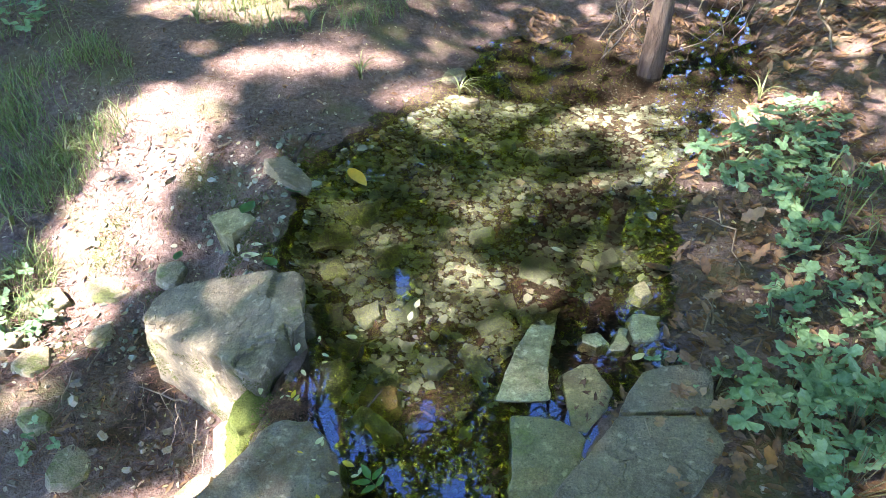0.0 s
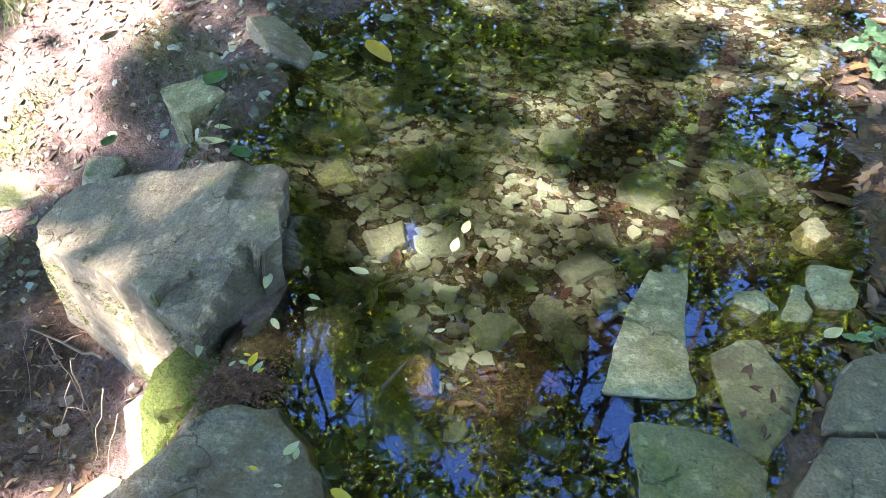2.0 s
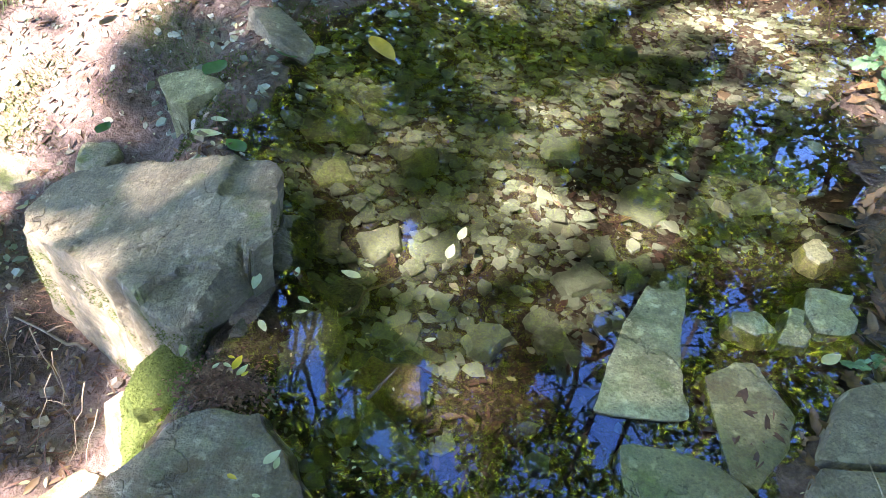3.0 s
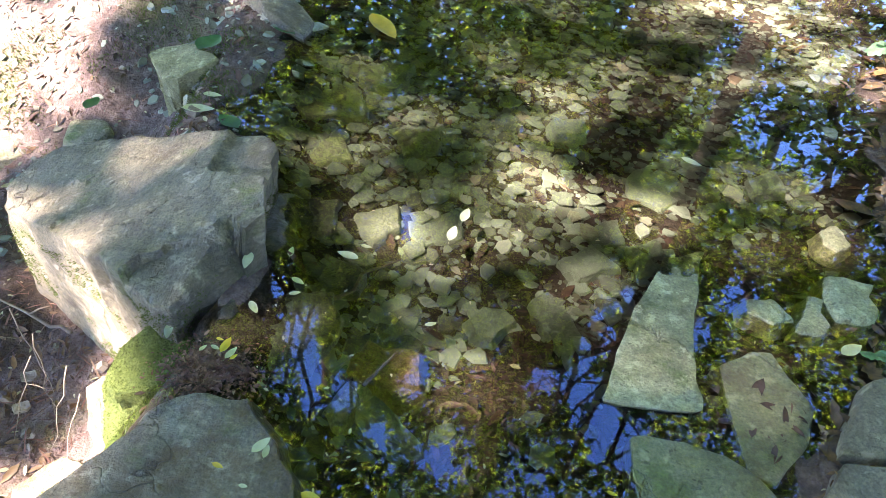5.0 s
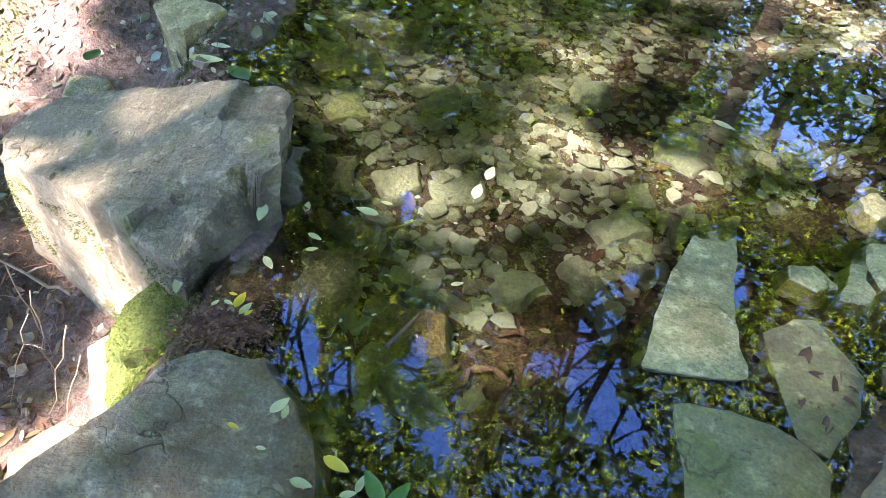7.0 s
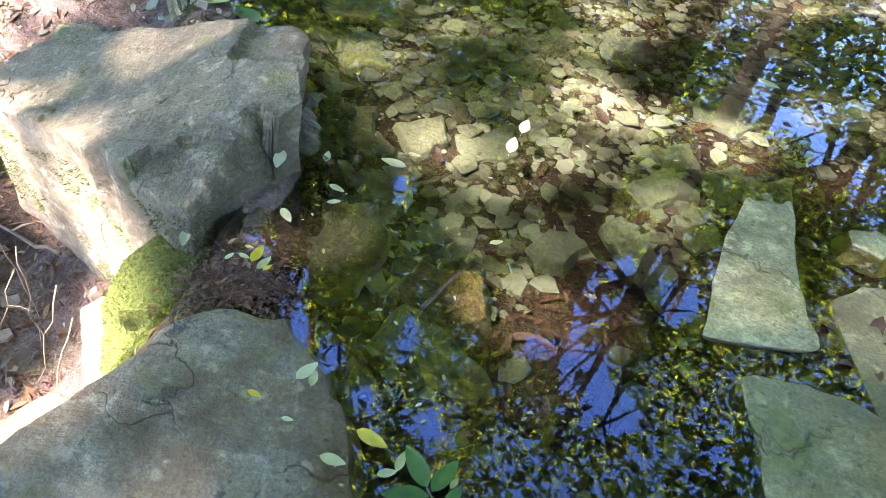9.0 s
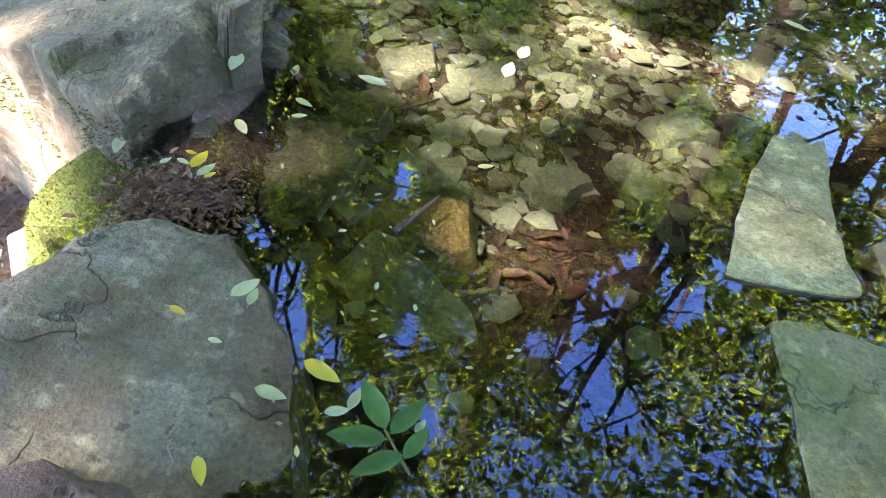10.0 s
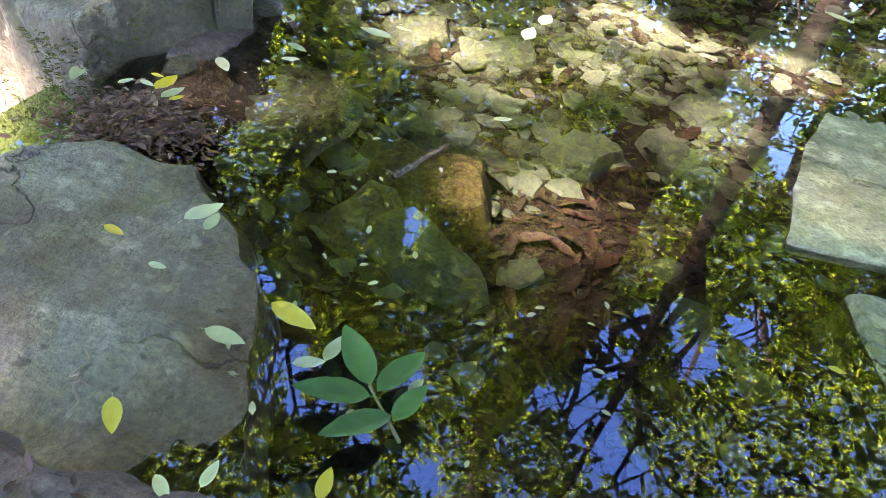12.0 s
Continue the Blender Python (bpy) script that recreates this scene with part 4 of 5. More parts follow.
# ---- gravel and litter ----
def pebble_template(seed):
    """A flat angular chip of stone."""
    r = random.Random(seed)
    n = 6
    top, foot = [], []
    for i in range(n):
        a = (i + r.uniform(-0.35, 0.35)) / n * math.tau
        x, y = 0.5 * math.cos(a) * r.uniform(0.7, 1.1), 0.42 * math.sin(a) * r.uniform(0.7, 1.1)
        top.append((x * 0.86, y * 0.86, 0.22 + r.uniform(-0.08, 0.08)))
        foot.append((x, y, -0.2))
    faces = [tuple(range(n))] + [(i, n + i, n + (i + 1) % n, (i + 1) % n) for i in range(n)]
    return top + foot, faces


def ground_up(x, y):
    e = 0.02
    return (height(x - e, y) - height(x + e, y), height(x, y - e) - height(x, y + e), 2 * e)


def strew(name, label, category, template, material, count, where, size, lift, seed, flat=1.0, lean=0.25, smooth=True):
    """Many small pieces lying on the ground where the test says so, joined into one."""
    r = random.Random(seed)
    places, ups, sizes, spins = [], [], [], []
    x0, x1, y0, y1, test = where
    tries = 0
    while len(places) < count and tries < count * 12:
        tries += 1
        x, y = r.uniform(x0, x1), r.uniform(y0, y1)
        if r.random() > test(x, y):
            continue
        s = r.uniform(*size) * (0.6 + 0.8 * r.random() ** 2)
        u = Vector(ground_up(x, y)).normalized()
        places.append((x, y, height(x, y) + lift * s)), ups.append(u + Vector((r.gauss(0, lean), r.gauss(0, lean), 0)))
        sizes.append((s, s * r.uniform(0.65, 1.0), s * flat)), spins.append(r.uniform(0, math.tau))
    ob = link(name, scatter_mesh(template, places, ups, sizes, spins, name), material, None, smooth)
    return tagged(ob, label, category, kind="stuff")


def patchy(scale, low, high, seed):
    return lambda x, y: ease((noise.noise(Vector((x * scale, y * scale, seed))) - low) / (high - low))


def stony(x, y):
    """Where the bed is stones, rather than the brown leaf mush round the flat slabs and at the near end."""
    return 0.08 + 0.92 * max(0.0, 1 - ease((x - 0.14) / 0.1) * ease((1.85 - y) / 0.2)) * ease((y - 1.1 - 0.25 * ease((x + 0.3) / 0.2)) / 0.15)


def on_bed(x, y):
    return 1.0 if shore_distance(x, y) < -0.05 else 0.0


gravel_where = patchy(3.5, -0.45, 0.2, 4)
for k in range(4):
    strew("gravel", "grey-green and tan gravel on the stream bed", "gravel", pebble_template(k), M_GRAVEL, 1700, (-0.75, 0.95, 0.9, 3.0, lambda x, y: on_bed(x, y) * (0.25 + 0.75 * gravel_where(x, y)) * stony(x, y)),
          (0.014, 0.046), 0.06, 100 + k, 0.2, 0.08, False)
strew("gravel", "fine gravel on the stream bed", "gravel", pebble_template(9), M_GRAVEL, 5000, (-0.75, 1.3, 0.9, 3.4, lambda x, y: on_bed(x, y) * stony(x, y)), (0.006, 0.014), 0.1, 110, 0.35, 0.2, False)

M_RUBBLE = Mat("rubble", 0.85)
M_RUBBLE.colour(M_RUBBLE.mix(0.4, M_RUBBLE.ramp(M_RUBBLE.island(), (0.0, (0.06, 0.045, 0.035)), (0.4, (0.16, 0.13, 0.10)), (0.8, (0.28, 0.24, 0.19)), (1.0, (0.42, 0.38, 0.32))), M_RUBBLE.ramp(M_RUBBLE.noise(60), (0.3, (0.05, 0.04, 0.03)), (0.7, (0.32, 0.28, 0.22)))))
M_RUBBLE.bump(M_RUBBLE.noise(130), 0.6, 0.006)
low_where = lambda x, y: 1.0 if shore_distance(x, y) > 0.03 else 0.0
strew("rubble", "broken tan stones and crumbs of soil on the low ground", "rubble", pebble_template(21), M_RUBBLE, 260, (-1.7, -0.55, 0.8, 2.0, low_where), (0.010, 0.045), 0.1, 140, 0.7, 0.4, False)
strew("rubble", "small stones and crumbs of soil on the sunny bank", "rubble", pebble_template(22), M_RUBBLE, 450, (-2.0, 0.3, 1.8, 4.0, low_where), (0.006, 0.02), 0.1, 141, 0.7, 0.4, False)
strew("rubble", "small stones and crumbs of soil on the shaded bank", "rubble", pebble_template(23), M_RUBBLE, 900, (0.2, 1.6, 0.8, 3.2, low_where), (0.006, 0.025), 0.1, 142, 0.7, 0.4, False)

# flat stones on the bed large enough to lift one by one
bed_meshes = []
for k in range(6):
    r = random.Random(200 + k)
    n = r.randint(5, 7)
    plan = [(0.5 * math.cos(i / n * math.tau + r.uniform(-0.3, 0.3)) * r.uniform(0.75, 1.1), 0.36 * math.sin(i / n * math.tau + r.uniform(-0.3, 0.3)) * r.uniform(0.8, 1.1)) for i in range(n)]
    bm_me, _ = rock_mesh(plan, 0.12, -0.12, rough=0.04, bevel=0.05, res=0.4, flare=0.1, seed=k)
    bm_me.materials.append(M_BEDSTONE.m)
    bm_me.polygons.foreach_set("use_smooth", [True] * len(bm_me.polygons))
    bed_meshes.append(bm_me)
r = random.Random(77)
made = 0
while made < 170:
    x, y = r.uniform(-0.6, 0.75), r.uniform(1.0, 2.6)
    if shore_distance(x, y) > -0.05 or (x < -0.41 and y < 1.62) or r.random() > (0.3 + 0.7 * gravel_where(x, y)) * stony(x, y):
        continue
    ob = new("stone", bed_meshes[made % 6])
    s = r.uniform(0.03, 0.06)
    up = Vector(ground_up(x, y)).normalized() + Vector((r.gauss(0, 0.12), r.gauss(0, 0.12), 0))
    ob.matrix_world = Matrix.LocRotScale((x, y, height(x, y) + 0.12 * s + 0.004), up.to_track_quat("Z", "Y") @ Euler((0, 0, r.uniform(0, 6.28))).to_quaternion(), (s, s, s * r.uniform(0.25, 0.45)))
    tagged(ob, "small flat grey-green stone on the stream bed", "stone", "small bed stones")
    made += 1

CURL = ([(0, 0, 0), (0.28, 0.2, 0.07), (0.7, 0.17, 0.11), (1, 0, 0.04), (0.7, -0.17, 0.12), (0.28, -0.2, 0.06), (0.5, 0, -0.01)],
        [(0, 6, 1), (1, 6, 2), (2, 6, 3), (3, 6, 4), (4, 6, 5), (5, 6, 0)])
LOBED = ([(0, 0, 0), (0.16, 0.13, 0.05), (0.2, 0.27, 0.1), (0.36, 0.2, 0.06), (0.5, 0.33, 0.13), (0.64, 0.22, 0.06), (0.8, 0.24, 0.1), (1, 0, 0.12), (0.8, -0.24, 0.07), (0.64, -0.22, 0.1), (0.5, -0.33, 0.06), (0.36, -0.2, 0.12), (0.2, -0.27, 0.04), (0.16, -0.13, 0.02), (0.45, 0, 0)],
         [(i, (i + 1) % 14, 14) for i in range(14)])
right_bank = lambda x, y: (1.0 if shore_distance(x, y) > -0.02 else 0.0) * (0.4 + 0.6 * patchy(2.5, -0.4, 0.1, 6)(x, y))
strew("leaf_litter", "layer of brown dead leaves on the shaded bank", "leaf litter", CURL, M_LITTER, 8000, (0.3, 2.6, 0.5, 3.9, right_bank), (0.03, 0.055), 0.08, 120, 1.0, 0.35)
strew("leaf_litter", "curled brown oak leaves on the shaded bank", "leaf litter", LOBED, M_LITTER, 1800, (0.3, 2.6, 0.5, 3.9, right_bank), (0.04, 0.075), 0.08, 121, 1.0, 0.35)
low_ground = lambda x, y: (1.0 if shore_distance(x, y) > 0.05 and y < 2.0 else 0.0) * (0.2 + 0.8 * patchy(4, -0.2, 0.3, 9)(x, y))
strew("leaf_litter", "brown leaf litter on the low ground below the boulder", "leaf litter", CURL, M_LITTER, 2400, (-2.2, -0.55, 0.6, 2.0, low_ground), (0.010, 0.03), 0.08, 122, 1.0, 0.4)
bank_top = lambda x, y: (1.0 if shore_distance(x, y) > 0.0 else 0.0) * (0.3 + 0.7 * patchy(2.0, -0.2, 0.3, 12)(x, y))
strew("leaf_litter", "sparse brown leaves on the muddy bank", "leaf litter", CURL, M_LITTER, 700, (-2.6, 0.6, 2.0, 4.6, bank_top), (0.015, 0.04), 0.08, 123, 1.0, 0.35)
strew("sunken_leaves", "dark red-brown leaf mush between the flat stones", "leaf litter", CURL, M_SUNKEN, 4600, (-0.35, 0.65, 0.9, 1.85, lambda x, y: on_bed(x, y) * (1.1 - stony(x, y))), (0.010, 0.028), 0.05, 126, 0.5, 0.2)
strew("leaf_flecks", "tiny pale leaflets fallen on the mud and in the water", "leaf litter", LEAFLET, M_FLECK, 1300, (-2.0, 1.2, 0.8, 3.8, lambda x, y: 1.0 if shore_distance(x, y) > 0.01 else 0.12), (0.012, 0.022), 0.1, 124, 1.0, 0.3)
strew("sunken_leaves", "dark brown sunken leaves on the stream bed", "leaf litter", CURL, M_SUNKEN, 1900, (-0.6, 1.3, 0.7, 3.3, lambda x, y: on_bed(x, y) * (0.15 + 0.85 * patchy(3.0, 0.0, 0.35, 15)(x, y) + (0.8 if y < 1.35 else 0))), (0.02, 0.045), 0.06, 125, 0.7, 0.25)

STRIP = ([(0, 0.03, 0), (0.35, 0.035, 0.06), (0.7, 0.03, 0.04), (1, 0, -0.04), (0.7, -0.03, 0.04), (0.35, -0.035, 0.06), (0, -0.03, 0)], [(0, 1, 5, 6), (1, 2, 4, 5), (2, 3, 4)])
r = random.Random(8)
hp, hu, hs, ha = [], [], [], []
for k in range(2600):
    x, y = r.gauss(-0.505, 0.028), r.gauss(1.225, 0.022)
    hp.append((x, y, 0.002 + 0.007 * max(0, 1 - ((x + 0.505) / 0.06) ** 2 - ((y - 1.225) / 0.05) ** 2) + r.uniform(-0.004, 0.003))), hu.append((r.gauss(0, 0.25), r.gauss(0, 0.25), 1))
    hs.append(r.uniform(0.003, 0.007) if k % 9 else r.uniform(0.008, 0.014)), ha.append(r.uniform(0, 6.28))
tagged(link("debris_heap", scatter_mesh(CURL, hp, hu, hs, ha, "debris"), M_DEBRIS), "heap of reddish-brown plant debris caught between the boulders", "debris", kind="stuff")

strew("plant_debris", "fine brown plant debris on the muddy bank", "debris", STRIP, M_DEBRIS, 7500, (-2.4, 0.5, 1.9, 4.4, bank_top), (0.012, 0.045), 0.05, 130, 1.0, 0.15)
trickle_bank = lambda x, y: (1.0 if shore_distance(x, y) > 0.0 else 0.0) * (0.35 + 0.65 * patchy(5.0, -0.3, 0.2, 33)(x, y))
strew("plant_debris", "dark wet leaf crumbs beside the trickle", "debris", CURL, M_SUNKEN, 2600, (-1.7, -0.5, 1.65, 2.75, trickle_bank), (0.010, 0.03), 0.06, 133, 0.8, 0.3)
strew("rubble", "small wet stones beside the trickle", "rubble", pebble_template(24), M_GRAVEL, 700, (-1.6, -0.55, 1.65, 2.6, trickle_bank), (0.008, 0.035), 0.08, 134, 0.45, 0.3, False)
MOSS_TUFT = ([(0, 0.1, 0), (0, -0.1, 0), (0.3, 0, 0.8), (-0.1, 0.0, 0), (0.1, 0.12, 0.0), (-0.2, 0.25, 0.75)], [(0, 1, 2), (3, 4, 5)])
strew("moss", "short green moss in patches on the wet bank", "moss", MOSS_TUFT, M_MOSS, 15000, (-1.4, -0.5, 1.7, 2.5, lambda x, y: (1.0 if shore_distance(x, y) > -0.01 else 0.0) * patchy(5.5, -0.05, 0.25, 44)(x, y)), (0.005, 0.012), 0.0, 135, 1.0, 0.3)
r = random.Random(18)
hp, hu, hs, ha = [], [], [], []
for k in range(420):
    a, d = r.uniform(0, math.tau), math.sqrt(r.random())
    hp.append((-0.46 + 0.13 * d * math.cos(a), 0.86 + 0.068 * d * math.sin(a), 0.036 + r.uniform(-0.003, 0.003))), hu.append((r.gauss(0, 0.3), r.gauss(0, 0.3), 1))
    hs.append(r.uniform(0.003, 0.012)), ha.append(r.uniform(0, 6.28))
tagged(link("mud_crumbs", scatter_mesh(CURL, hp, hu, hs, ha, "crumbs"), M_SUNKEN), "dark crumbs of rotten leaves stuck in the mud", "debris", kind="stuff")
strew("plant_debris", "dark crumbs of rotten leaves on the low ground", "debris", CURL, M_SUNKEN, 4200, (-1.9, -0.55, 0.7, 1.9, low_ground), (0.008, 0.024), 0.06, 136, 0.8, 0.35)
strew("plant_debris", "dark crumbs of rotten leaves on the muddy bank", "debris", CURL, M_SUNKEN, 5200, (-2.2, 0.4, 2.2, 3.9, bank_top), (0.006, 0.018), 0.06, 137, 0.8, 0.3)
strew("plant_debris", "fine brown plant debris on the low ground", "debris", STRIP, M_DEBRIS, 5000, (-2.0, -0.55, 0.6, 2.0, lambda x, y: 1.0 if shore_distance(x, y) > 0.03 else 0.0), (0.012, 0.05), 0.05, 131, 1.0, 0.2)
strew("plant_debris", "fine brown plant debris on the shaded bank", "debris", STRIP, M_LITTER, 3000, (0.3, 2.2, 0.7, 3.9, right_bank), (0.015, 0.06), 0.05, 132, 1.0, 0.25)


# ---- single leaves ----
def leaf_mesh(width, curl, seed, segs=8):
    r = random.Random(seed)
    bm = bmesh.new()
    rows = []
    for i in range(segs + 1):
        u = i / segs
        w = width * math.sin(math.pi * min(1, u ** 0.8)) ** 0.8 * 0.5 if 0 < i < segs else 0.0
        z = curl * (u - 0.5) ** 2 + r.uniform(-0.006, 0.006)
        rows.append((bm.verts.new((u, w, z + abs(w) * 0.35 + r.uniform(-0.01, 0.01))) if w else None, bm.verts.new((u, 0, z)), bm.verts.new((u, -w, z + abs(w) * 0.35 + r.uniform(-0.01, 0.01))) if w else None))
    for a, b in zip(rows, rows[1:]):
        for k in (0, 2):
            vs = [v for v in (a[1], a[k], b[k], b[1]) if v]
            if len(vs) > 2:
                bm.faces.new(vs if k == 2 else vs[::-1])
    stem = [bm.verts.new((-0.14, -0.012, 0.01)), bm.verts.new((-0.14, 0.012, 0.01))]
    bm.faces.new((stem[0], rows[0][1], stem[1]))
    bmesh.ops.recalc_face_normals(bm, faces=bm.faces[:])
    me = mesh_of(bm, "leaf")
    me.polygons.foreach_set("use_smooth", [True] * len(me.polygons))
    return me


LEAF_KINDS = {"pale": (M_PALELEAF, 0.42, "pale green fallen leaflet floating on the water"), "yellow_green": (M_PALELEAF, 0.4, "yellow-green fallen leaflet on the water"), "cream": (M_PALELEAF, 0.45, "cream dried leaflet at the boulder's waterline"),
              "yellow": (M_YELLOW, 0.42, "bright yellow fallen leaf"), "brown_yellow": (M_YELLOW, 0.38, "large tan-yellow leaf lying in the shallows"), "green": (M_GREENLEAF, 0.6, "fresh green leaf fallen by the stream"), "brown": (M_DEADLEAF, 0.4, "curled brown dead leaf on the bank")}
FALLEN = [
    ("pale", (-0.498, 1.408), (-0.498, 1.372), 0.045),
    ("pale", (-0.452, 1.451), (-0.452, 1.475), 0.003),
    ("pale", (-0.439, 1.407), (-0.418, 1.397), 0.003),
    ("pale", (-0.436, 1.373), (-0.419, 1.380), 0.003),
    ("pale", (-0.487, 1.350), (-0.471, 1.328), 0.003),
    ("pale", (-0.584, 1.294), (-0.579, 1.267), 0.0),
    ("pale", (-0.186, 1.587), (-0.175, 1.625), 0.003),
    ("yellow_green", (-0.347, 1.498), (-0.328, 1.495), 0.003),
    ("yellow_green", (-0.231, 1.344), (-0.213, 1.352), 0.003),
    ("cream", (-0.416, 1.095), (-0.399, 1.117), 0.03),
    ("cream", (-0.401, 1.090), (-0.399, 1.108), 0.03),
    ("yellow", (-0.353, 1.066), (-0.322, 1.052), 0.004),
    ("cream", (-0.382, 1.035), (-0.357, 1.030), 0.006),
    ("cream", (-0.329, 1.025), (-0.311, 1.031), 0.004),
    ("yellow_green", (-0.312, 1.030), (-0.306, 1.051), 0.005),
    ("yellow", (-0.398, 0.965), (-0.389, 0.946), 0.03),
    ("yellow", (-0.456, 1.077), (-0.442, 1.072), 0.03),
    ("yellow", (-0.492, 1.232), (-0.486, 1.259), 0.03),
    ("yellow_green", (-0.484, 1.223), (-0.474, 1.244), 0.03),
    ("yellow", (-0.478, 1.223), (-0.470, 1.233), 0.03),
    ("pale", (-0.520, 1.231), (-0.513, 1.242), 0.03),
    ("yellow", (-0.505, 1.255), (-0.494, 1.253), 0.03),
    ("pale", (-0.508, 1.242), (-0.495, 1.237), 0.03),
    ("cream", (-0.420, 1.054), (-0.409, 1.053), 0.03),
    ("yellow", (0.013, 1.114), (0.026, 1.111), 0.0),
    ("yellow_green", (-0.342, 0.927), (-0.339, 0.941), 0.035),
    ("yellow_green", (-0.362, 0.929), (-0.352, 0.918), 0.035),
    ("yellow", (-0.295, 0.948), (-0.293, 0.967), 0.004),
    ("cream", (-0.262, 1.021), (-0.255, 1.033), 0.004),
    ("pale", (0.406, 1.383), (0.448, 1.407), 0.006),
    ("pale", (0.495, 1.396), (0.520, 1.393), 0.006),
    ("brown_yellow", (-0.444, 2.348), (-0.371, 2.227), 0.0),
    ("green", (-0.781, 2.041), (-0.755, 2.118), 0.01),
    ("green", (-0.622, 1.777), (-0.669, 1.815), 0.003),
    ("green", (-0.998, 1.925), (-0.992, 1.977), -0.1),
    ("pale", (-0.346, 1.465), (-0.382, 1.476), 0.003),
    ("yellow_green", (0.255, 1.877), (0.295, 1.854), 0.003),
    ("pale", (-0.205, 1.534), (-0.196, 1.574), 0.003),
    ("brown", (-1.079, 2.197), (-1.063, 2.264), 0.02),
    ("green", (-0.659, 2.218), (-0.603, 2.186), 0.003),
    ("cream", (-0.723, 1.884), (-0.684, 1.884), 0.003),
    ("cream", (-0.744, 1.822), (-0.682, 1.831), 0.003),
    ("pale", (-0.537, 1.700), (-0.520, 1.682), 0.003),
]
leaf_stock = {}
for k, (kind, a, b, z) in enumerate(FALLEN):
    m_, w_, lab = LEAF_KINDS[kind]
    if (kind, k % 3) not in leaf_stock:
        me = leaf_mesh(w_, 0.25, k)
        me.materials.append(m_.m)
        leaf_stock[kind, k % 3] = me
    ob = new("leaf", leaf_stock[kind, k % 3])
    d = Vector((b[0] - a[0], b[1] - a[1], 0))
    ob.location, ob.rotation_euler, ob.scale = (a[0], a[1], z + 0.001), (0, 0, math.atan2(d.y, d.x)), (d.length,) * 3
    tagged(ob, lab, "leaf", "fallen leaves")

r = random.Random(12)
fp, fu, fs, fa = [], [], [], []
while len(fp) < 120:
    x, y = (r.gauss(-0.35, 0.14), r.gauss(1.15, 0.16)) if r.random() < 0.55 else (r.uniform(-0.6, 0.6), r.uniform(0.9, 2.6))
    if shore_distance(x, y) < -0.01:
        z = 0.002
        fp.append((x, y, z)), fu.append((r.gauss(0, 0.1), r.gauss(0, 0.1), 1)), fs.append(r.uniform(0.003, 0.009)), fa.append(r.uniform(0, 6.28))
tagged(link("floating_specks", scatter_mesh(LEAFLET, fp, fu, fs, fa, "specks"), M_FLECK), "tiny pale specks of leaf drifting on the water", "leaf litter", kind="stuff")

# brown oak leaves on the slabs and the shore
brown_meshes = []
for k in range(3):
    rr = random.Random(340 + k)
    me = bpy.data.meshes.new("lobed_leaf")
    me.from_pydata([(x, y * rr.uniform(0.8, 1.1), z * rr.uniform(0.5, 1.6)) for x, y, z in LOBED[0]], [], LOBED[1])
    me.materials.append(M_DEADLEAF.m)
    brown_meshes.append(me)
for k, (x, y, z, s) in enumerate(((0.46, 1.24, 0.048, 0.075), (0.50, 1.21, 0.05, 0.06), (0.42, 1.165, 0.05, 0.05), (0.545, 1.19, 0.05, 0.07), (0.56, 1.30, 0.05, 0.08), (0.52, 1.40, 0.03, 0.06), (0.50, 1.03, 0.05, 0.05),
                                  (0.62, 1.42, 0.04, 0.06), (0.58, 1.55, 0.03, 0.055), (0.66, 1.60, 0.04, 0.06), (0.70, 1.75, 0.04, 0.055))):
    ob = new("leaf", brown_meshes[k % 3])
    ob.location, ob.rotation_euler, ob.scale = (x, y, max(z, height(x, y) + 0.006)), (0.15 * math.sin(k * 2), 0.1 * math.cos(k), k * 2.1), (s, s, s)
    tagged(ob, "curled brown oak leaf lying by the slabs", "leaf", "fallen leaves")

# the fresh sprig on the water
sprig = new("leaf_sprig")
sprig.location = (-0.262, 0.988, 0.006)
tagged(sprig, "fresh green sprig of five pointed leaflets floating on water", "sprig")
part("stalk", tube(bmesh.new(), [(0, 0, 0), (-0.011, 0.014, 0.003), (-0.022, 0.028, 0.006)], [0.0012, 0.001, 0.0008], 6), M_STALK, sprig)
for k, (a, b) in enumerate((((-0.021, 0.029), (-0.044, 0.066)), ((-0.017, 0.025), (0.005, 0.057)), ((-0.020, 0.020), (-0.062, 0.015)), ((-0.006, 0.007), (0.009, 0.033)), ((-0.007, 0.009), (-0.041, -0.013)))):
    me = leaf_mesh(0.4, 0.12, 300 + k, 10)
    me.materials.append(M_GREENLEAF.m)
    ob = new("leaflet", me)
    ob.parent = sprig
    d = Vector((b[0] - a[0], b[1] - a[1], 0))
    ob.location, ob.rotation_euler, ob.scale = (a[0], a[1], 0.004 + 0.001 * k), (0.08 * (k - 2), -0.06, math.atan2(d.y, d.x)), (d.length,) * 3


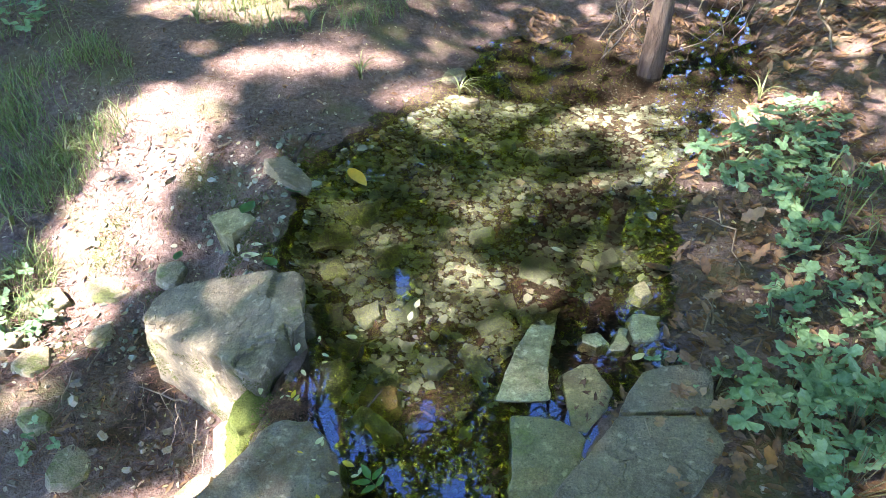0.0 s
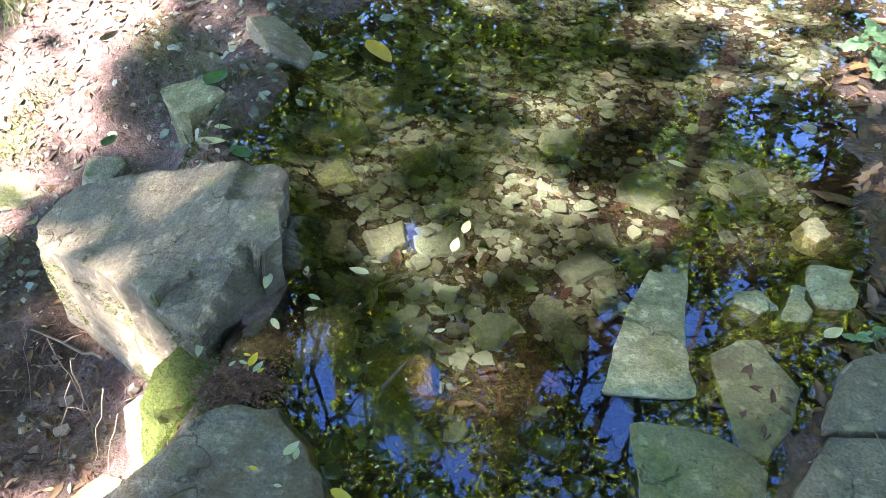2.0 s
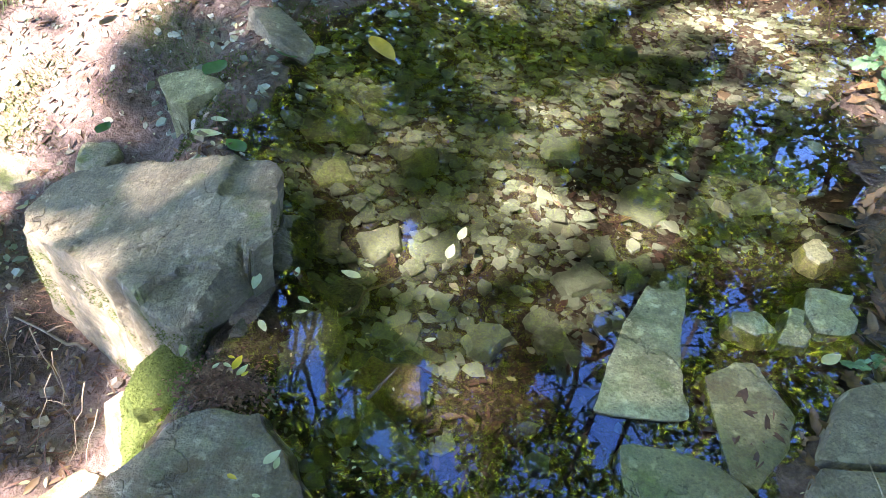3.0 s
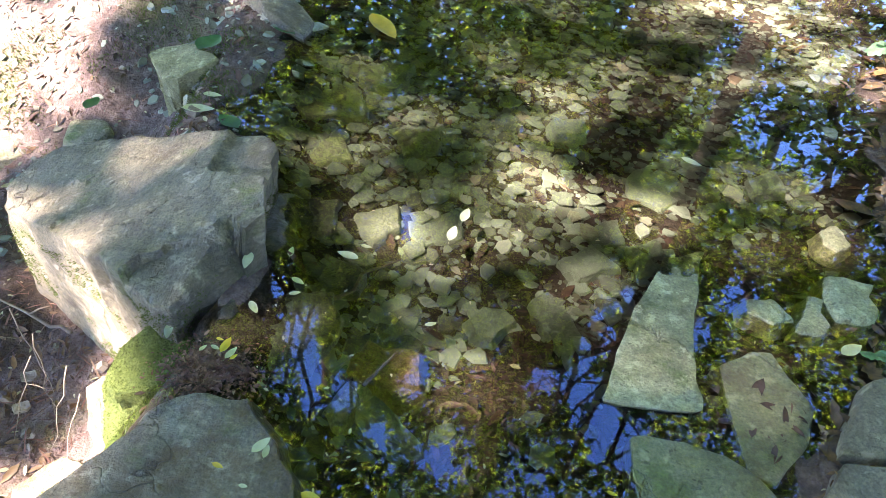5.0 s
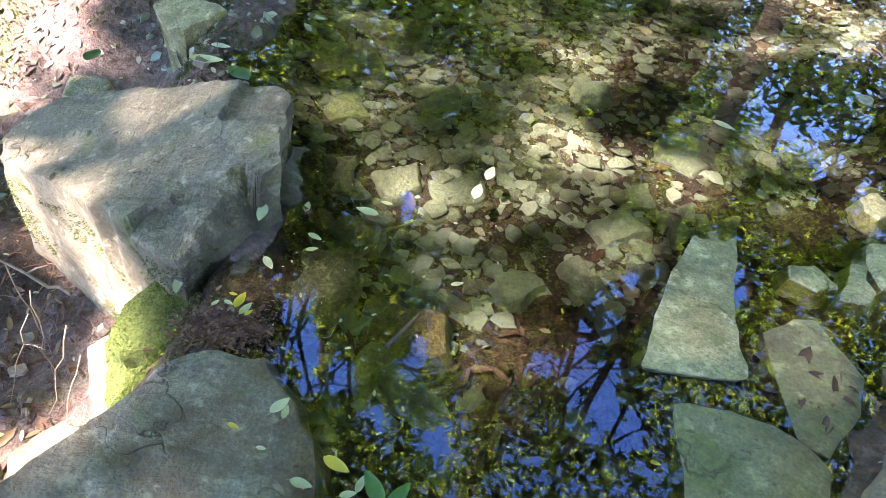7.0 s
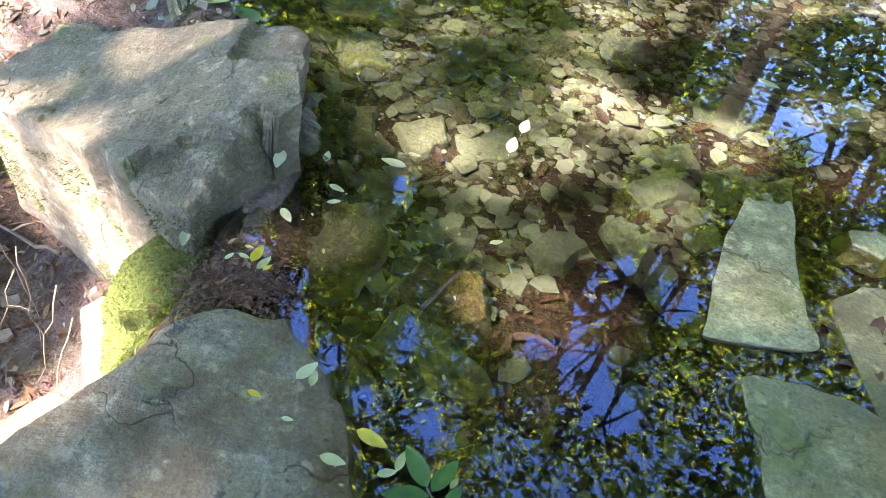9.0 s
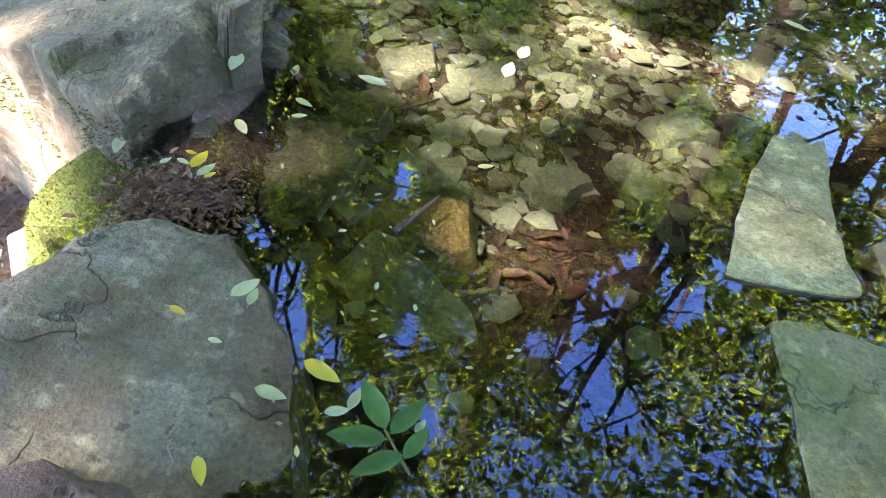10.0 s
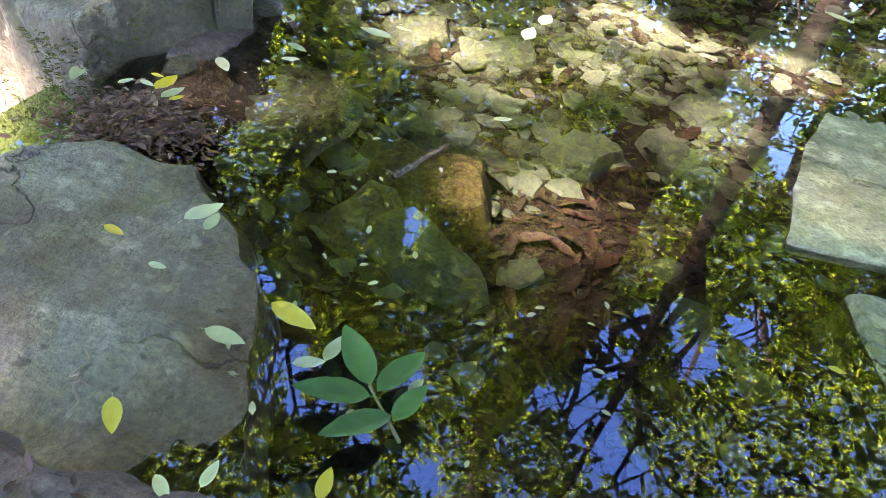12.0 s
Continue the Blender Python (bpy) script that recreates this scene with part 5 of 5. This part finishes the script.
# ---- herbs, grass, twigs ----
def lobed_leaf(seed):
    r = random.Random(seed)
    bm = bmesh.new()
    mid = bm.verts.new((0.45, 0, -0.02))
    ring, inner = [], []
    n = 44
    for i in range(n):
        a = (i / n - 0.5) * 2 * 2.75
        lobe = 0.5 + 0.5 * math.cos(a * 2.55)
        rad = 0.23 + 0.27 * lobe ** 0.75 * (1.15 if abs(a) < 0.7 else 1.0) + 0.035 * math.cos(a * 12.7) + r.uniform(-0.015, 0.015)
        x, y = 0.45 + rad * math.cos(a) * 1.05, rad * math.sin(a) * 1.05
        ring.append(bm.verts.new((x, y, 0.09 * lobe - 0.05 + 0.03 * math.sin(a * 5) + r.uniform(-0.015, 0.015))))
        inner.append(bm.verts.new((0.45 + rad * 0.5 * math.cos(a), rad * 0.5 * math.sin(a), 0.02 * math.sin(a * 5))))
    for i in range(n - 1):
        bm.faces.new((inner[i], ring[i], ring[i + 1], inner[i + 1]))
        bm.faces.new((mid, inner[i], inner[i + 1]))
    bmesh.ops.recalc_face_normals(bm, faces=bm.faces[:])
    me = mesh_of(bm, "lobed_leaf")
    me.polygons.foreach_set("use_smooth", [True] * len(me.polygons))
    me.materials.append(M_HERB.m)
    return me


herb_leaves = [lobed_leaf(k) for k in range(5)]


def herb(x, y, spread, tall, count, size, seed, label):
    r = random.Random(seed)
    root = new("herb")
    z0 = height(x, y)
    root.location = (x, y, z0)
    for k in range(int(count * 1.5)):
        a, d = r.uniform(0, math.tau), spread * math.sqrt(r.random())
        px, py = d * math.cos(a), d * math.sin(a)
        pz = max(height(x + px, y + py) - z0 + 0.02, tall * r.uniform(0.45, 1.0) * (1 - 0.35 * d / spread))
        s = 1.2 * size * r.uniform(0.55, 1.3)
        bx, by = px * 0.3, py * 0.3
        part("stalk", tube(bmesh.new(), [(bx, by, height(x + bx, y + by) - z0), (px * 0.75, py * 0.75, pz * 0.75), (px, py, pz)], [0.0016, 0.0013, 0.001], 5), M_STALK, root)
        ob = new("leaf", herb_leaves[r.randint(0, 4)])
        ob.parent = root
        ob.location, ob.scale = (px, py, pz), (s, s, s)
        ob.rotation_euler = (r.gauss(0, 0.3), r.gauss(0.05, 0.3), a + r.gauss(0, 0.6))
    return tagged(root, label, "herb", "herbs on the bank")


for k, (x, y, spread, tall, count, size) in enumerate((
        (1.02, 2.34, 0.14, 0.12, 20, 0.06), (1.22, 2.45, 0.16, 0.14, 22, 0.06), (1.14, 2.20, 0.14, 0.12, 20, 0.06), (1.36, 2.62, 0.15, 0.14, 18, 0.06), (1.34, 2.25, 0.14, 0.12, 14, 0.06),
        (1.10, 1.83, 0.10, 0.10, 11, 0.05), (1.22, 1.70, 0.12, 0.10, 13, 0.055), (0.98, 1.60, 0.10, 0.10, 12, 0.05), (1.15, 1.52, 0.12, 0.12, 14, 0.055), (0.84, 1.50, 0.07, 0.07, 7, 0.045),
        (0.80, 1.27, 0.11, 0.13, 17, 0.05), (0.95, 1.30, 0.12, 0.14, 18, 0.055), (0.72, 1.12, 0.11, 0.14, 18, 0.05), (0.88, 1.12, 0.12, 0.15, 18, 0.055), (0.80, 0.97, 0.12, 0.15, 18, 0.055), (1.02, 1.02, 0.13, 0.15, 14, 0.055),
        (0.60, 1.27, 0.06, 0.07, 6, 0.04), (0.505, 1.36, 0.035, 0.04, 4, 0.03))):
    herb(x, y, spread, tall, count, size, 400 + k, "low green herb with lobed leaves on the shaded bank")
for k, (x, y, spread, tall, count, size) in enumerate(((-1.56, 1.86, 0.08, 0.08, 7, 0.06), (-1.50, 1.74, 0.06, 0.07, 5, 0.055), (-1.68, 2.0, 0.1, 0.1, 7, 0.05), (-1.28, 1.35, 0.05, 0.05, 6, 0.03), (-2.1, 3.3, 0.15, 0.14, 10, 0.06), (-2.3, 3.55, 0.15, 0.14, 10, 0.06))):
    herb(x, y, spread, tall, count, size, 450 + k, "small green herb at the foot of the bank")

BLADE = ([(0, 0.018, 0), (0.0, -0.018, 0), (0.06, 0.016, 0.35), (0.06, -0.016, 0.35), (0.24, 0.012, 0.68), (0.24, -0.012, 0.68), (0.62, 0, 0.8)], [(0, 1, 3, 2), (2, 3, 5, 4), (4, 5, 6)])


def grass(count, where, size, seed, label, clumpy=0.3):
    r = random.Random(seed)
    places, ups, sizes, spins = [], [], [], []
    x0, x1, y0, y1 = where
    f = patchy(3.0, -0.25, 0.25, seed)
    while len(places) < count:
        x, y = r.uniform(x0, x1), r.uniform(y0, y1)
        u, v = (x - (x0 + x1) / 2) / (x1 - x0) * 2, (y - (y0 + y1) / 2) / (y1 - y0) * 2
        if u * u + v * v > 1 or r.random() > clumpy * 0.2 + f(x, y):
            continue
        places.append((x, y, height(x, y) - 0.003)), ups.append((r.gauss(0, 0.3), r.gauss(0, 0.3), 1)), sizes.append(r.uniform(*size)), spins.append(r.uniform(0, 6.28))
    tagged(link("grass", scatter_mesh(BLADE, places, ups, sizes, spins, "grass"), M_GRASS), label, "grass", kind="stuff")


grass(3600, (-2.5, -1.35, 2.25, 3.3), (0.05, 0.12), 501, "green grass growing on the bank")
grass(420, (-1.75, -1.5, 1.75, 2.2), (0.06, 0.12), 502, "grass hanging over the bank's edge")
grass(1500, (-1.45, -0.2, 3.35, 4.3), (0.05, 0.13), 503, "sunlit grass along the far bank")
grass(1400, (-3.2, -1.4, 3.2, 4.8), (0.05, 0.13), 504, "grass under the trees")
grass(120, (1.1, 1.7, 1.8, 2.3), (0.08, 0.18), 505, "thin grass among the leaf litter", 1.0)


def tuft(x, y, blades, long, seed, label):
    r = random.Random(seed)
    root = new("grass_tuft")
    root.location = (x, y, height(x, y))
    for k in range(blades):
        a, l = r.uniform(0, math.tau), long * r.uniform(0.6, 1.1)
        bm = bmesh.new()
        rows = []
        for i in range(7):
            u = i / 6
            out, up = l * (0.15 * u + 0.55 * u ** 2.2), l * (0.95 * u - 0.65 * u ** 2.4)
            w = 0.005 * (1 - u) + 0.0005
            rows.append([bm.verts.new((out * math.cos(a) - s * w * math.sin(a), out * math.sin(a) + s * w * math.cos(a), up)) for s in (-1, 1)])
        for p, q in zip(rows, rows[1:]):
            bm.faces.new((p[0], p[1], q[1], q[0]))
        part("blade", bm, M_GRASS, root)
    tagged(root, label, "grass")


tuft(-0.45, 3.05, 16, 0.24, 511, "single tuft of arching pale grass on the mud")
tuft(0.0, 3.02, 9, 0.22, 512, "thin tuft of grass leaning over the shore")
tuft(-1.02, 3.35, 14, 0.2, 513, "tuft of broad grass on the far bank")
tuft(-0.72, 3.45, 14, 0.2, 514, "tuft of broad grass on the far bank")
tuft(1.35, 2.95, 8, 0.25, 515, "few grass blades by the water")
for k, (x, y) in enumerate(((-1.25, 3.42), (-1.12, 3.62), (-0.85, 3.62), (-0.6, 3.7), (-0.4, 3.85), (-0.95, 3.85), (-1.6, 2.55), (-1.75, 2.3))):
    tuft(x, y, 13, 0.22, 520 + k, "tuft of broad arching grass on the bank")


def twig(a, b, radius, seed, label="thin dry twig lying on the ground", name="twig", jitter=0.012, forks=1, material=None):
    r = random.Random(seed)
    d = Vector(b) - Vector(a)
    pts = wander((0, 0, 0), d, 6, jitter, r)
    bm = tube(bmesh.new(), pts, [radius * (1 - 0.1 * i) for i in range(7)], 6)
    for k in range(forks):
        i = r.randint(2, 4)
        e = pts[i] + Vector((r.uniform(-0.3, 0.3), r.uniform(-0.3, 0.3), 0.1)) * d.length
        tube(bm, [pts[i], pts[i].lerp(e, 0.5) + Vector((0, 0, 0.004)), e], [radius * 0.55, radius * 0.45, radius * 0.25], 5)
    ob = part(name, bm, material or M_TWIG)
    ob.location = a
    return tagged(ob, label, "twig")


def lay(x, y, dz=0.006):
    return (x, y, height(x, y) + dz)


twig(lay(-0.98, 2.53), lay(-0.80, 2.72), 0.005, 600, forks=0)
twig(lay(-0.66, 2.40, 0.0), lay(-0.585, 2.80, 0.004), 0.010, 601, "dark brown root crossing the muddy bank", "root", 0.008, 2, M_BARK)
twig(lay(0.86, 2.1, 0.02), lay(0.83, 1.70, 0.02), 0.004, 602, jitter=0.03)
twig((-0.304, 1.230, 0.0), (-0.267, 1.288, 0.004), 0.0032, 603, "short dark stick lying across the rusty stone", "stick", 0.001, 0, M_BARK)
twig(lay(1.35, 2.6, 0.05), lay(0.95, 2.45, 0.03), 0.006, 604, "pale bare twig by the herbs")
twig((1.87, 3.86, 0.5), (1.75, 3.2, 0.15), 0.012, 605, "pale fallen branch on the bank", "branch", 0.03)
twig((-0.383, 1.392, -0.02), (-0.281, 1.514, -0.03), 0.004, 606, "sunken stick under the water", "stick", 0.01, 0)
twig((-0.41, 0.949, 0.035), (-0.42, 0.985, 0.035), 0.0012, 607, "fine dark rootlet on the boulder", "rootlet", 0.004, 1)
r = random.Random(9)
for k in range(34):
    x, y = (r.uniform(0.55, 1.9), r.uniform(0.9, 3.2)) if k < 22 else (r.uniform(-1.7, -0.75), r.uniform(0.9, 1.9))
    if shore_distance(x, y) < 0.05:
        continue
    a, l = r.uniform(0, math.tau), r.uniform(0.08, 0.3)
    x2, y2 = x + l * math.cos(a), y + l * math.sin(a)
    twig(lay(x, y, 0.015), lay(x2, y2, 0.02), r.uniform(0.0015, 0.004), 610 + k)
for k, (x, y) in enumerate(((-0.80, 1.345), (-0.86, 1.375), (-0.92, 1.42), (-0.76, 1.30), (-0.98, 1.46), (-0.84, 1.33))):
    rr = random.Random(700 + k)
    twig((x, y, -0.18 + rr.uniform(-0.03, 0.03)), (x + rr.uniform(-0.05, 0.08), y - rr.uniform(0.04, 0.09), height(x, y - 0.07) + 0.01), rr.uniform(0.0007, 0.0014), 720 + k, "thin pale root hanging below the boulder", "root", 0.005, 1)

# the small tree at the head of the pool with its bare shoots
tree((0.93, 3.24), (1.02, 3.5, 4.2), 0.05, [((1.9, 4.4, 4.0), 0.03), ((0.9, 4.6, 4.4), 0.03), ((1.5, 3.6, 4.6), 0.03)], 700, 0.09, 90, "small tree with a mossy trunk at the head of the pool", 8)
r = random.Random(91)
for k in range(26):
    x, y = r.uniform(0.65, 1.75), r.uniform(3.3, 4.1)
    twig((x, y, height(x, y)), (x + r.uniform(-0.4, 0.4), y + r.uniform(-0.35, 0.2), height(x, y) + r.uniform(0.25, 0.7)), r.uniform(0.002, 0.005), 730 + k, "bare thin shoot by the small tree", "shoot", 0.03, 2)
